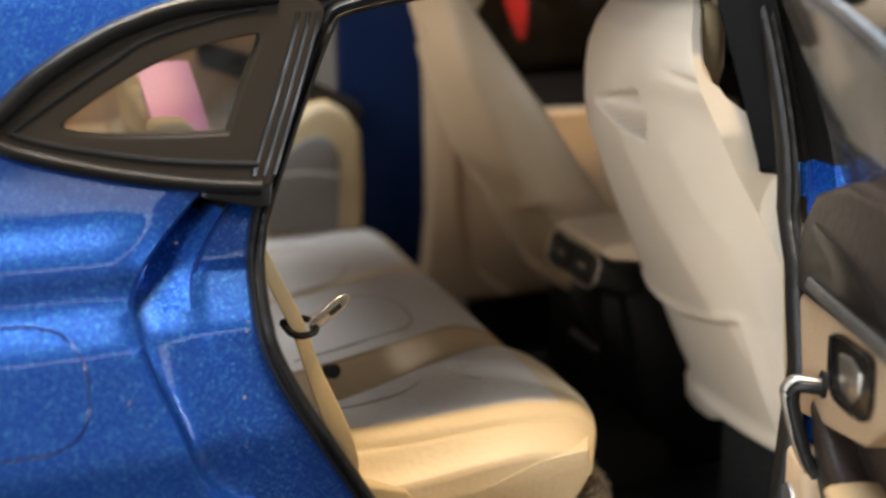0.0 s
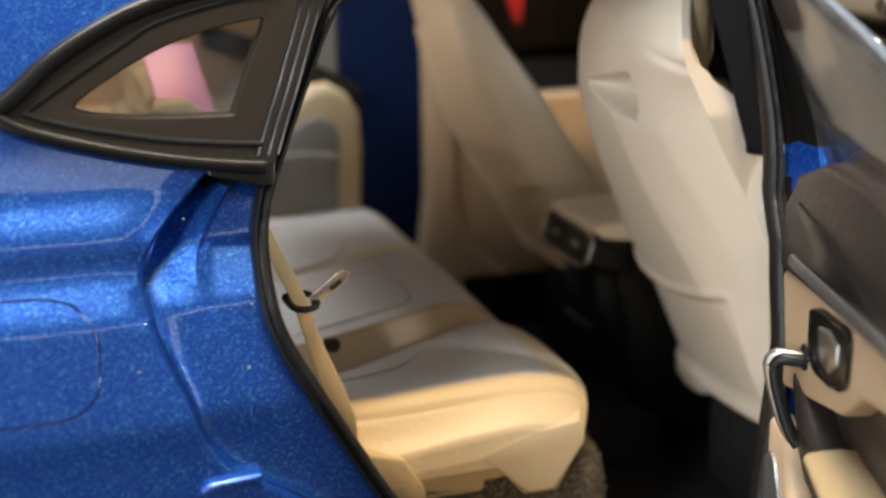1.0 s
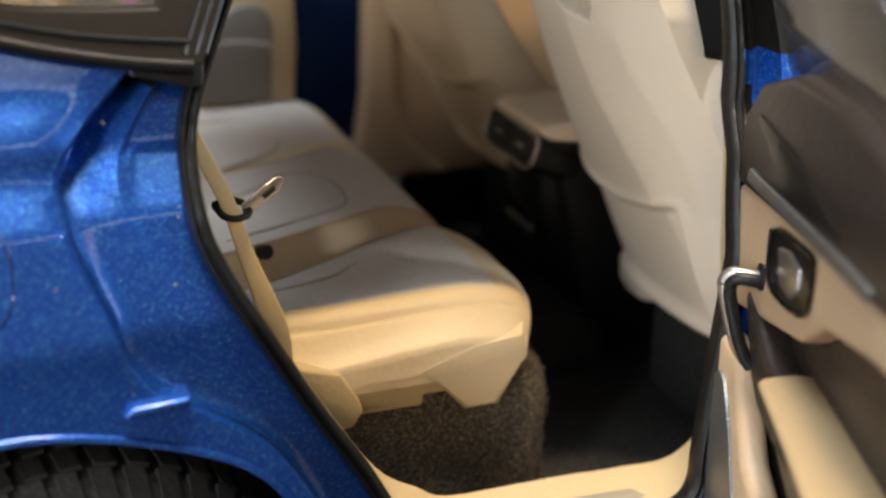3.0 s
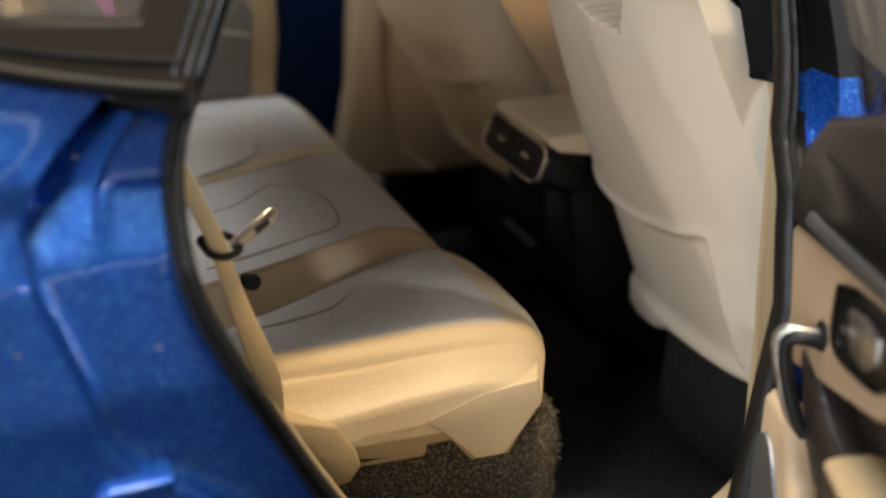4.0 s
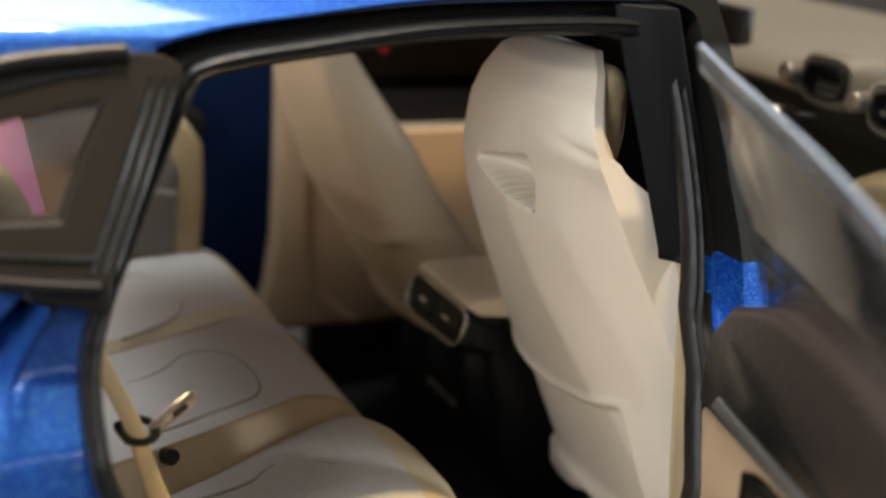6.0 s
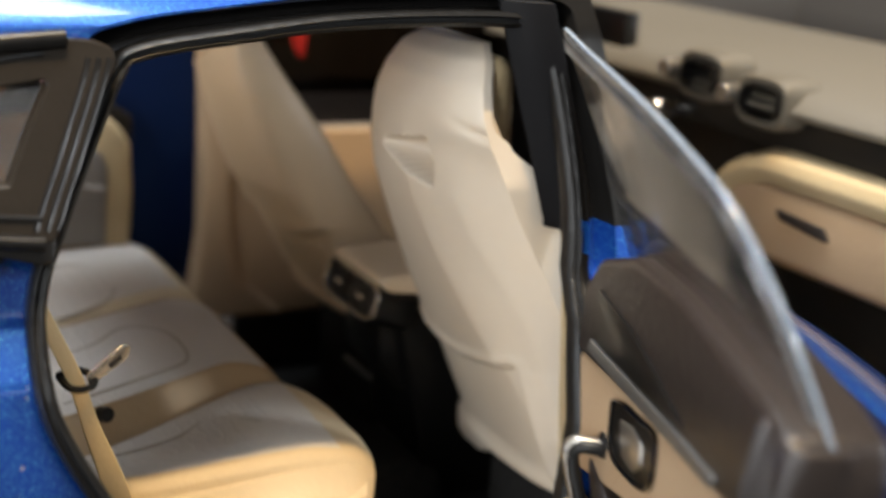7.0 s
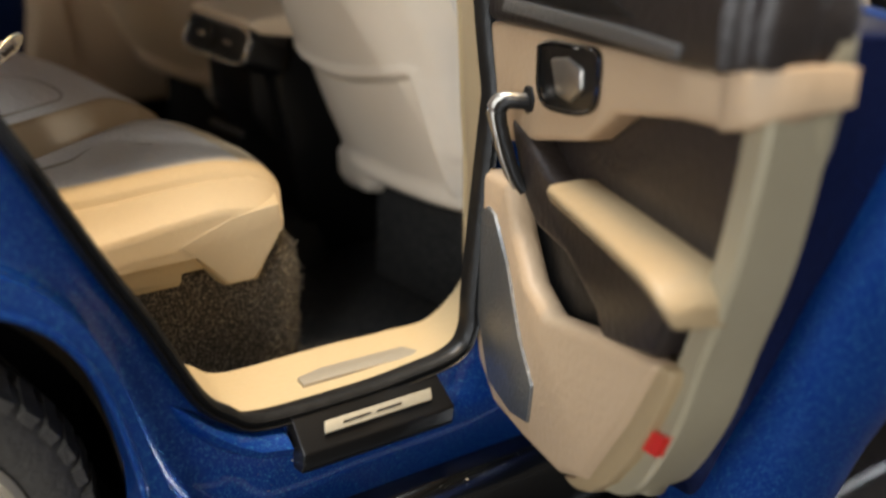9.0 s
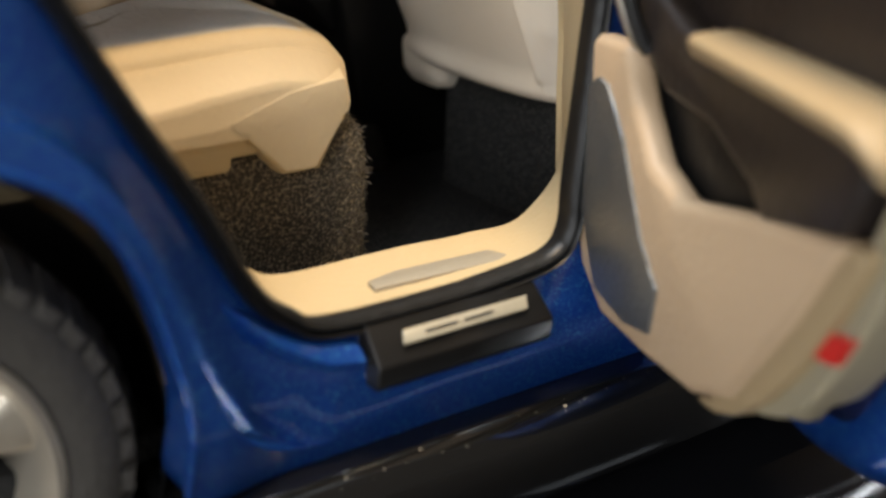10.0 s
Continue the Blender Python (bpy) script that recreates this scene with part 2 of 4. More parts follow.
def loft(rings, closed=True, cap=True, bm=None, keep=None):
    """Skin over rings of equally many points; keep(centre) may refuse a face."""
    bm = bm or bmesh.new()
    rows = [[bm.verts.new(p) for p in r] for r in rings]
    n = len(rows[0])
    for a, b in zip(rows, rows[1:]):
        for i in range(n if closed else n - 1):
            q = (a[i], a[(i + 1) % n], b[(i + 1) % n], b[i])
            if keep is None or keep(sum((v.co for v in q), Vector()) / 4):
                bm.faces.new(q)
    if cap and closed:
        bm.faces.new(rows[0])
        bm.faces.new(rows[-1])
    return bm


def prism(outline, place, w0, w1, bm=None):
    """A plate: an outline of 2D points, laid into space by place(a, b, w), from w0 to w1."""
    bm = bm or bmesh.new()
    lo = [bm.verts.new(place(a, b, w0)) for a, b in outline]
    hi = [bm.verts.new(place(a, b, w1)) for a, b in outline]
    n = len(lo)
    bm.faces.new(lo)
    bm.faces.new(hi)
    for i in range(n):
        bm.faces.new((lo[i], lo[(i + 1) % n], hi[(i + 1) % n], hi[i]))
    return bm


def tube(points, radius, n=24, seg=10, flat=1.0, bm=None):
    """A round bar along a curve; flat squeezes it across its second axis."""
    pts = curve(points, n)
    rings = []
    for i, p in enumerate(pts):
        d = (pts[min(i + 1, n - 1)] - pts[max(i - 1, 0)]).normalized()
        a = d.cross(Vector((0, 0, 1)))
        a = a.normalized() if a.length > 1e-3 else Vector((1, 0, 0))
        b = d.cross(a)
        rings.append([p + radius * (math.cos(u) * a + flat * math.sin(u) * b) for u in [2 * math.pi * j / seg for j in range(seg)]])
    return loft(rings, bm=bm)


def block(x0, x1, y0, y1, z0, z1, bm=None):
    return prism([(x0, y0), (x1, y0), (x1, y1), (x0, y1)], lambda a, b, w: (a, b, w), z0, z1, bm)


def smoothstep(a, b, v):
    t = min(1.0, max(0.0, (v - a) / (b - a)))
    return t * t * (3 - 2 * t)


def table_at(pairs, v):
    return float(np.interp(v, [a for a, _ in pairs], [b for _, b in pairs]))


def off_line(p, q, line):
    """Distance of (p, q) from a polyline of pairs."""
    best = 9.0
    for (a, b), (c, d) in zip(line, line[1:]):
        t = min(1.0, max(0.0, ((p - a) * (c - a) + (q - b) * (d - b)) / ((c - a) ** 2 + (d - b) ** 2)))
        best = min(best, math.hypot(p - a - t * (c - a), q - b - t * (d - b)))
    return best


# ---- the room round the table ----
def room():
    ground = thing("table_top", "black lacquered display board under the model car", "table", kind="structure")
    part("board", block(-13, 13, -13, 13, -1.0, -0.090), TABLE, ground, smooth=False)
    # Unseen walls and ceiling, added dark to hold down fill and paint reflections.
    walls = (("wall_west", -13.4, -13, -13, 13), ("wall_east", 13, 13.4, -13, 13), ("wall_south", -13.4, 13.4, -13.4, -13), ("wall_north", -13.4, 13.4, 13, 13.4))
    for name, x0, x1, y0, y1 in walls:
        tagged(part(name, block(x0, x1, y0, y1, -1, 16), WALL, smooth=False), "unseen taupe wall added to dim the reflections", "wall", kind="structure")
    tagged(part("ceiling", block(-13, 13, -13, 13, 16, 16.4), WALL, smooth=False), "unseen taupe ceiling added to dim the reflections", "ceiling", kind="structure")


room()

# ---- the model car: body shell ----
MID = 0.905  # the car's middle line
SIDE = [(0.0, 0.02), (0.15, 0.0), (0.28, -0.04), (0.5, -0.03), (0.75, -0.02), (0.88, 0.03), (0.95, 0.09), (1.057, 0.135), (1.23, 0.21), (1.42, 0.30)]
OPENING = [(-.13, .341), (.03, .337), (.128, .342), (.209, .353), (.239, .385), (.245, .46), (.27, .70), (.29, .866), (.322, 1.0), (.33, 1.125),
           (.322, 1.26), (.29, 1.302), (.018, 1.300), (-.192, 1.277), (-.315, 1.258), (-.346, 1.235), (-.391, 1.154), (-.435, 1.066), (-.465, 1.0),
           (-.478, .94), (-.478, .87), (-.456, .806), (-.403, .711), (-.343, .607), (-.286, .516), (-.224, .405), (-.182, .366)]
GAP = [(-.15, .195), (.03, .22), (.13, .22), (.25, .23), (.31, .27), (.33, .46), (.345, .70), (.36, .87), (.385, 1.0), (.38, 1.125), (.365, 1.28),
       (.34, 1.34), (.018, 1.338), (-.2, 1.318), (-.34, 1.298), (-.40, 1.265), (-.46, 1.16), (-.50, 1.07), (-.555, 1.03), (-.634, .945), (-.637, .88),
       (-.604, .785), (-.56, .69), (-.43, .60), (-.362, .50), (-.318, .37), (-.26, .255)]
EDGE = [(-.2, .1665), (.03, .167), (.15, .167), (.30, .167), (.40, .167), (.41, .46), (.415, .7), (.42, .87), (.425, 1.0), (.42, 1.125), (.41, 1.29),
        (.40, 1.40), (.018, 1.42), (-.25, 1.42), (-.5, 1.42), (-.75, 1.42), (-1.1, 1.34), (-1.3, 1.2), (-1.4, 1.0), (-1.4, .9), (-1.35, .75), (-1.1, .62),
        (-.72, .648), (-.493, .594), (-.392, .503), (-.338, .34), (-.329, .2)]
LINING = [(-.10, .335), (.03, .333), (.10, .333), (.2, .33), (.31, .34), (.392, .45), (.388, .70), (.382, .87), (.375, 1.0), (.362, 1.125), (.345, 1.25),
          (.31, 1.30), (.018, 1.295), (-.19, 1.27), (-.31, 1.25), (-.36, 1.225), (-.42, 1.16), (-.47, 1.07), (-.5, 1.0), (-.51, .94), (-.5, .87),
          (-.47, .80), (-.41, .70), (-.34, .60), (-.28, .50), (-.21, .40), (-.15, .36)]
WINDOW = [(-.705, 1.134), (-.690, 1.148), (-.640, 1.177), (-.575, 1.207), (-.51, 1.225), (-.462, 1.233), (-.453, 1.234), (-.450, 1.229), (-.454, 1.220), (-.478, 1.175), (-.502, 1.124), (-.506, 1.118), (-.513, 1.117), (-.58, 1.118), (-.650, 1.121), (-.690, 1.126)]
TRIM = [(-.812, 1.132), (-.779, 1.155), (-.736, 1.190), (-.685, 1.221), (-.622, 1.250), (-.54, 1.273), (-.42, 1.284), (-.372, 1.278), (-.358, 1.258), (-.39, 1.195), (-.43, 1.105), (-.452, 1.055), (-.47, 1.048), (-.548, 1.057), (-.65, 1.076), (-.76, 1.106)]
CUT = [(-.755, 1.137), (-.715, 1.175), (-.645, 1.22), (-.548, 1.255), (-.428, 1.25), (-.458, 1.165), (-.498, 1.085), (-.586, 1.088), (-.69, 1.10)]
N = 216


def side_y(z):
    return table_at(SIDE, z)


def skin_y(x, z):
    """The outer skin: shoulder crease, a flare over the wheel arch."""
    y = side_y(z) + 1.25 * max(0.0, z - 1.298) ** 1.15
    y -= 0.016 * smoothstep(0.925, 0.965, z) * (1 - smoothstep(0.975, 1.03, z)) * smoothstep(-0.60, -0.66, x)
    arch = math.hypot(x + 0.70, (z - 0.25) * 0.95)
    y -= 0.022 * smoothstep(0.52, 0.40, arch) * smoothstep(0.75, 0.5, z)
    y -= 0.004 * smoothstep(0.30, 0.22, z)
    return y


def inside(x, z, poly):
    hit = False
    for (x0, z0), (x1, z1) in zip(poly, poly[1:] + poly[:1]):
        if (z0 > z) != (z1 > z) and x < x0 + (z - z0) / (z1 - z0) * (x1 - x0):
            hit = not hit
    return hit


def flat(pts):
    return [(a, b, 0) for a, b in pts]


def body_shell(car):
    op, gap, edge = (curve(flat(c), N, True) for c in (OPENING, GAP, EDGE))

    def ring(a, b, f, depth):
        pts = [p.lerp(q, f) for p, q in zip(a, b)]
        return [(p.x, depth(p.x, p.y), p.y) for p in pts]

    # the painted jamb between seal and door gap, stepped in behind the skin
    jamb = []
    for f, k_up, k_mid, k_low in ((0.02, .045, .045, .045), (0.2, .045, .042, .030), (0.4, .046, .040, .016), (0.5, .044, .038, .012), (0.57, .031, .037, .008), (0.8, .044, .034, .003),
                                  (0.93, .055, .030, .0), (0.985, .050, .024, .0), (1.0, .018, .014, .0)):
        def depth(x, z, k_up=k_up, k_mid=k_mid, k_low=k_low):
            k = k_mid + (k_up - k_mid) * smoothstep(.80, .97, z)
            m = max(smoothstep(0.26, 0.5, z), smoothstep(-0.12, -0.24, x))
            return (side_y(z) + k) * m + (skin_y(x, z) + k_low) * (1 - m)
        jamb.append(ring(op, gap, f, depth))
    paint = lambda c: not inside(c.x, c.z, CUT)
    low, high = (lambda c: c.z < 1.02), (lambda c: c.z >= 1.02)
    part("door_jamb", loft(jamb, cap=False, keep=lambda c: low(c) and not (0.2 < c.x < 0.35 and c.z > 0.88)), BLUE, car, "blue flake-painted door jamb")
    part("roof_rail_trim", loft(jamb, cap=False, keep=lambda c: (high(c) or (0.2 < c.x < 0.35 and c.z > 0.88)) and paint(c)), BLACK, car, "gloss black roof rail and pillar trim")
    skin = [ring(gap, edge, f, lambda x, z, k=k: skin_y(x, z) + k * max(smoothstep(0.28, 0.5, z), smoothstep(-0.12, -0.24, x))) for f, k in ((0.0, 0.018), (0.012, 0.004), (0.04, 0.0))]
    skin += [ring(gap, edge, f, skin_y) for f in [0.07 + 0.93 * i / 26 for i in range(27)]]
    skin.append([(x, y + 0.05, z) for x, y, z in skin[-1]])
    body = lambda c: paint(c) and not (c.x > 0.3 and c.z > 1.01)
    part("quarter_panel", loft(skin, cap=False, keep=body), BLUE, car, "blue metallic flake quarter panel and rocker")
    part("pillar_cover", loft(skin, cap=False, keep=lambda c: c.x > 0.3 and c.z > 1.01), BLACK, car, "gloss black centre pillar cover")
    # rubber seal round the opening
    prof = [(-.008, .010), (-.006, .022), (.000, .027), (.004, .022), (.007, .021), (.011, .028), (.016, .022), (.017, .006), (.010, -.006), (-.004, -.006)]
    rings = []
    for i in range(N):
        d = (op[(i + 1) % N] - op[i - 1]).normalized()
        out = Vector((d.y, -d.x, 0))
        c = op[i]
        rings.append([(c.x + out.x * a, side_y(c.y) + 0.045 - h, c.y + out.y * a) for a, h in prof])
    part("door_seal", loft(rings + rings[:1], cap=False), RUBBER, car, "black rubber door seal", angle=60)
    # inner lining of the opening
    lin = curve(flat(LINING), N, True)
    deep = [(.3, .16), (.6, .17), (.95, .2), (1.1, .26), (1.25, .34), (1.4, .4)]
    lining = []
    for f, k in ((0.0, 0.0), (0.25, 0.2), (0.5, 0.45), (0.75, 0.72), (0.93, 0.94), (1.0, 1.0)):
        pts = [p.lerp(q, f) for p, q in zip(op, lin)]
        lining.append([(p.x, (side_y(p.y) + 0.04) * (1 - k) + (table_at(deep, p.y) + 0.03 * smoothstep(.2, .3, p.x) * smoothstep(.4, .5, p.y)) * k, p.y - 0.012 * math.sin(k * math.pi) * (p.y < 0.5)) for p in pts])
    lining.append([(x, y + 0.012, z - 0.05 if z < 0.45 else z) for x, y, z in lining[-1]])
    part("sill_trim", loft(lining, cap=False, keep=lambda c: c.z < 0.985), CREAM, car, "cream moulded sill and pillar trim")
    part("upper_lining", loft(lining, cap=False, keep=lambda c: c.z >= 0.985), SOOT, car, "dark upper pillar lining")
    bar = [(.983, .340, .245, .5), (.989, .334, .240, .9), (1.0, .331, .238, 1), (1.10, .304, .250, 1), (1.24, .267, .272, 1), (1.34, .244, .288, 1)]
    part("pillar_trim", loft([[(x, y, z), (x + .022 * k, y - .016, z), (x + .030 * k, y - .026, z), (x + .078 * k, y - .045, z), (x + .082 * k, y + .0, z), (x + .02 * k, y + .014, z)] for z, x, y, k in bar]), SOOT, car, "satin black inner trim of the centre pillar", bevel=0.004)
    # roof over the cabin
    roof = []
    for i in range(25):
        v = i / 24
        y = 0.385 + (2 * MID - 0.77) * v
        z = 1.42 + 0.05 * math.sin(v * math.pi)
        roof.append([(x, y, z - 0.02 * smoothstep(-0.3, -0.6, x)) for x in [-0.58 + 1.5 * j / 24 for j in range(25)]])
    bm = loft(roof, closed=False, keep=lambda c: c.x > -0.44 or abs(c.y - MID) > 0.44)
    bmesh.ops.solidify(bm, geom=bm.faces[:], thickness=0.03)
    part("roof_panel", bm, BLUE, car, "blue painted roof panel")
    pane = part("rear_window", loft([[(x, y, z) for y in (0.42, 0.9, 1.38)] for x, z in ((-0.44, 1.44), (-0.85, 1.31), (-1.28, 1.04))], closed=False), REARGLASS, car, "smoked rear window")
    pane.visible_shadow = False
    # far side wall of the cabin, with its window openings
    far = 2 * MID
    part("far_side_panel", block(-1.3, 0.0, far - 0.20, far - 0.12, 0.2, 0.90), TAN, car, bevel=0.01)
    part("far_belt_guide", loft([[(x, 1.56, z - .035), (x, 1.60, z - .035), (x, 1.60, z + .03), (x, 1.56, z + .03)] for x, z in ((-.36, 1.06), (-.16, .985), (.0, .90), (.03, .88))]), RUBBER, car, "black belt guide beside the far pillar", bevel=0.01)
    # A slab fills the far opening; its shade is in the blue.
    part("far_rear_door", block(0.0, 0.24, far - 0.16, far - 0.10, 0.2, 1.38), DEEPBLUE, car, "far door opening, its shade painted deep blue", bevel=0.01)
    part("far_pillar_trim", loft([[(x0, far - 0.22, z), (x1, far - 0.24, z), (x1 + 0.02, far - 0.12, z), (x0, far - 0.12, z)] for z, x0, x1 in
         ((0.37, 0.175, 0.44), (0.40, 0.18, 0.40), (0.47, 0.20, 0.32), (0.6, 0.215, 0.29), (0.9, 0.215, 0.28), (1.38, 0.20, 0.26))]), TAN, car, "tan trim of the far centre pillar", bevel=0.012)
    part("far_sill_panel", loft([[(x0, far - .225, z), (1.1, far - .225, z), (1.1, far - .15, z), (x0, far - .15, z)] for z, x0 in ((.37, .25), (.40, .26), (.86, .28))]), TAN, car, "tan lower trim beside the far front seat", bevel=0.01)
    part("far_front_glass", block(0.25, 1.3, far - 0.24, far - 0.23, 0.96, 1.40), FARGLASS, car, "dark tinted far side glass")
    part("far_front_door", block(0.34, 1.3, far - 0.14, far - 0.08, 0.2, 0.98), DARK, car, bevel=0.01)
    part("far_rear_pillar", loft([[(x, far - 0.20, z), (x + 0.48, far - 0.20, z), (x + 0.48, far - 0.12, z), (x, far - 0.12, z)] for z, x in ((0.90, -0.80), (1.15, -0.55), (1.38, -0.42))]), TAN, car, bevel=0.01)
    # rear bulkhead and shelf, floor and tunnel
    part("rear_bulkhead", loft([[(-0.62, 0.2, z), (-0.62, far - 0.2, z), (-0.58, far - 0.2, z), (-0.58, 0.2, z)] for z in (0.2, 0.86)]), DARK, car, bevel=0.01)
    part("parcel_shelf", block(-1.25, -0.58, 0.22, far - 0.2, 0.86, 0.89), CREAM, car, "cream parcel shelf", bevel=0.006)
    part("cabin_floor", block(-0.62, 1.7, 0.10, far - 0.1, 0.15, 0.20), FLOOR, car, "black flocked cabin floor", bevel=0.01)
    lip = curve([(-.95, -.03, .60), (-.72, -.03, .648), (-.493, -.03, .594), (-.392, -.03, .503), (-.338, -.03, .34), (-.329, -.03, .2)], 60)
    part("arch_lip", tube([(p.x, skin_y(p.x, p.z) + .000, p.z) for p in lip], .0055, 60, 8), BLUE, car, "painted lip of the wheel arch")
    part("rocker_ledge", loft([[(x, y0, z0), (x, (y0 + y1) / 2 - .004, (z0 + z1) / 2 + .002), (x, y1, z1), (x, y1 + .004, z1 - .012), (x, .014, z1 - .03)] for x, y0, z0, y1, z1 in
         ((-.265, .012, .398, .008, .392), (-.235, .001, .379, -.012, .364), (-.205, -.004, .357, -.026, .340), (-.175, -.005, .340, -.032, .320), (-.146, -.006, .328, -.036, .306), (-.100, -.008, .318, -.042, .300))]), BLUE, car, "blue up-facing ledge beside the step plate", angle=30)
    part("rocker_front", block(0.40, 1.6, -0.06, 0.12, 0.167, 0.33), BLUE, car, bevel=0.02)
    part("side_skirt", loft([[(-0.33, y0, z), (1.6, y0, z), (1.6, y1, z), (-0.33, y1, z)] for z, y0, y1 in
         ((-0.02, 0.0, 0.2), (0.03, -0.07, 0.2), (0.12, -0.075, 0.2), (0.1665, -0.05, 0.2))]), GLOSS, car, "gloss black side skirt", bevel=0.012)
    # wheel house
    arch = [[(-0.688 + r * math.cos(a), y, 0.25 + r * math.sin(a) / 0.95) for a in [math.pi * j / 30 - 0.3 for j in range(36)]] for r, y in
            ((0.365, 0.02), (0.40, 0.10), (0.42, 0.35))]
    part("wheel_house", loft(arch, closed=False), RUBBER, car, "black wheel arch liner")
    part("wheel_house_back", prism([(-0.688 + .405 * math.cos(a), 0.25 + .405 * math.sin(a)) for a in [2 * math.pi * j / 48 for j in range(48)]], lambda a, b, w: (a, w, b), 0.285, 0.295), RUBBER, car)
    part("wheel_house_wall", block(-1.2, -0.26, 0.262, 0.276, -0.02, 0.45), RUBBER, car, bevel=0.004)


def quarter_window(car):
    win, trim = (curve(flat(c), 90, True) for c in (WINDOW, TRIM))
    rings = []
    for f, k in ((1.0, 0.012), (0.985, -0.004), (0.95, -0.006), (0.6, -0.006), (0.3, -0.006), (0.06, -0.005), (0.02, -0.002), (0.0, 0.018)):
        pts = [p.lerp(q, f) for p, q in zip(win, trim)]
        rings.append([(p.x, side_y(p.y) + k - 0.004, p.y) for p in pts])
    window = part("quarter_window", loft(rings, cap=False), SURROUND, car, "small rear quarter window with a wide dark surround", angle=12)
    part("pane", prism([(p.x, p.y) for p in win], lambda a, b, w: (a, side_y(b) + w, b), 0.012, 0.018), SMOKE, window, "clear smoked pane").visible_shadow = False
    on = lambda pts, w: [(x, side_y(z) + w, z) for x, z in pts]
    part("moulding", tube(on(TRIM[:7], -.012), .013, 80, 10), BLACK, window, "raised black upper moulding")
    part("moulding", tube(on(TRIM[12:] + TRIM[:1], -.012), .0095, 80, 10), BLACK, window, "raised black lower moulding")
    part("bead", tube(on([(-.772, 1.131), (-.735, 1.154), (-.697, 1.177), (-.638, 1.211), (-.593, 1.235), (-.503, 1.258), (-.449, 1.266)], -.010), .0042, 60, 8), BLACK, window)
    part("bead", tube(on([(-.772, 1.131), (-.717, 1.113), (-.616, 1.092), (-.54, 1.082), (-.47, 1.076)], -.010), .0042, 60, 8), BLACK, window)
    for off in (.020, .033, .047):
        part("frame_rib", tube(on([(x - off, z) for x, z in ((-.347, 1.26), (-.356, 1.235), (-.391, 1.154), (-.42, 1.09), (-.432, 1.062))], -.008), .004, 50, 8), BLACK, window)
    part("corner_trim", prism([(-.549, 1.066), (-.546, 1.040), (-.52, 1.034), (-.480, 1.024), (-.458, 1.024), (-.452, 1.066)], lambda a, b, w: (a, side_y(b) + w, b), -.009, .03), BLACK, window, "black corner trim under the window", bevel=0.004)


def charge_flap(car):
    o = [(-1.02, .775), (-.80, .772), (-.742, .777), (-.714, .80), (-.707, .84), (-.711, .872), (-.728, .897), (-.75, .907), (-.80, .913), (-1.02, .913)]
    pts = curve([(a, skin_y(a, b) + 0.002, b) for a, b in o], 80)
    # A dark tube along the groove paints in its shade.
    part("flap_groove", tube([tuple(p) for p in pts], 0.0026, 80, 6), NAVY, car, "rounded filler flap groove, its shade painted dark blue")


def sill_plates(car):
    lay = lambda a, b, w: (a, b, w)
    step = part("step_plate", loft([[(-.090, y0, z), (.180, y0, z), (.180, .02, z), (-.090, .02, z)] for y0, z in ((-.046, .258), (-.052, .264), (-.054, .292))]
                + [[(-.088, -.015, .335), (.172, -.015, .335), (.172, .02, .335), (-.088, .02, .335)]]), BLACK, car, "black plastic step plate on the rocker", bevel=0.004)
    part("name_strip", prism([(-.050, .36), (.140, .36), (.146, .66), (-.044, .66)], lambda a, b, w: (a, -.054 + .039 * b - .003 - w, .292 + .043 * b + w), 0, .004), NAMEPLATE, step, "pale brushed metal name strip", bevel=0.001)
    for a, b, h in ((-.018, .030, .53), (.040, .085, .53)):
        part("letter_bar", prism([(a, .495), (b, .50), (b + .002, h), (a + .002, h - .006)], lambda a, b, w: (a, -.054 + .039 * b - .0075 - w, .292 + .043 * b + .004 + w), 0, .0015), DARK, step)
    part("scuff_plate", prism([(-.012, .070), (.192, .060), (.204, .070), (.190, .098), (.04, .104), (-.008, .094)], lay, .315, .3302), SCUFF, car, "grey metal scuff plate on the sill", bevel=0.002)
    part("latch_slot", prism([(-.60, .664), (-.52, .672), (-.517, .682), (-.592, .677)], lambda a, b, w: (a, side_y(b) + w, b), -0.026, 0.02), BLUE, car, bevel=0.006)


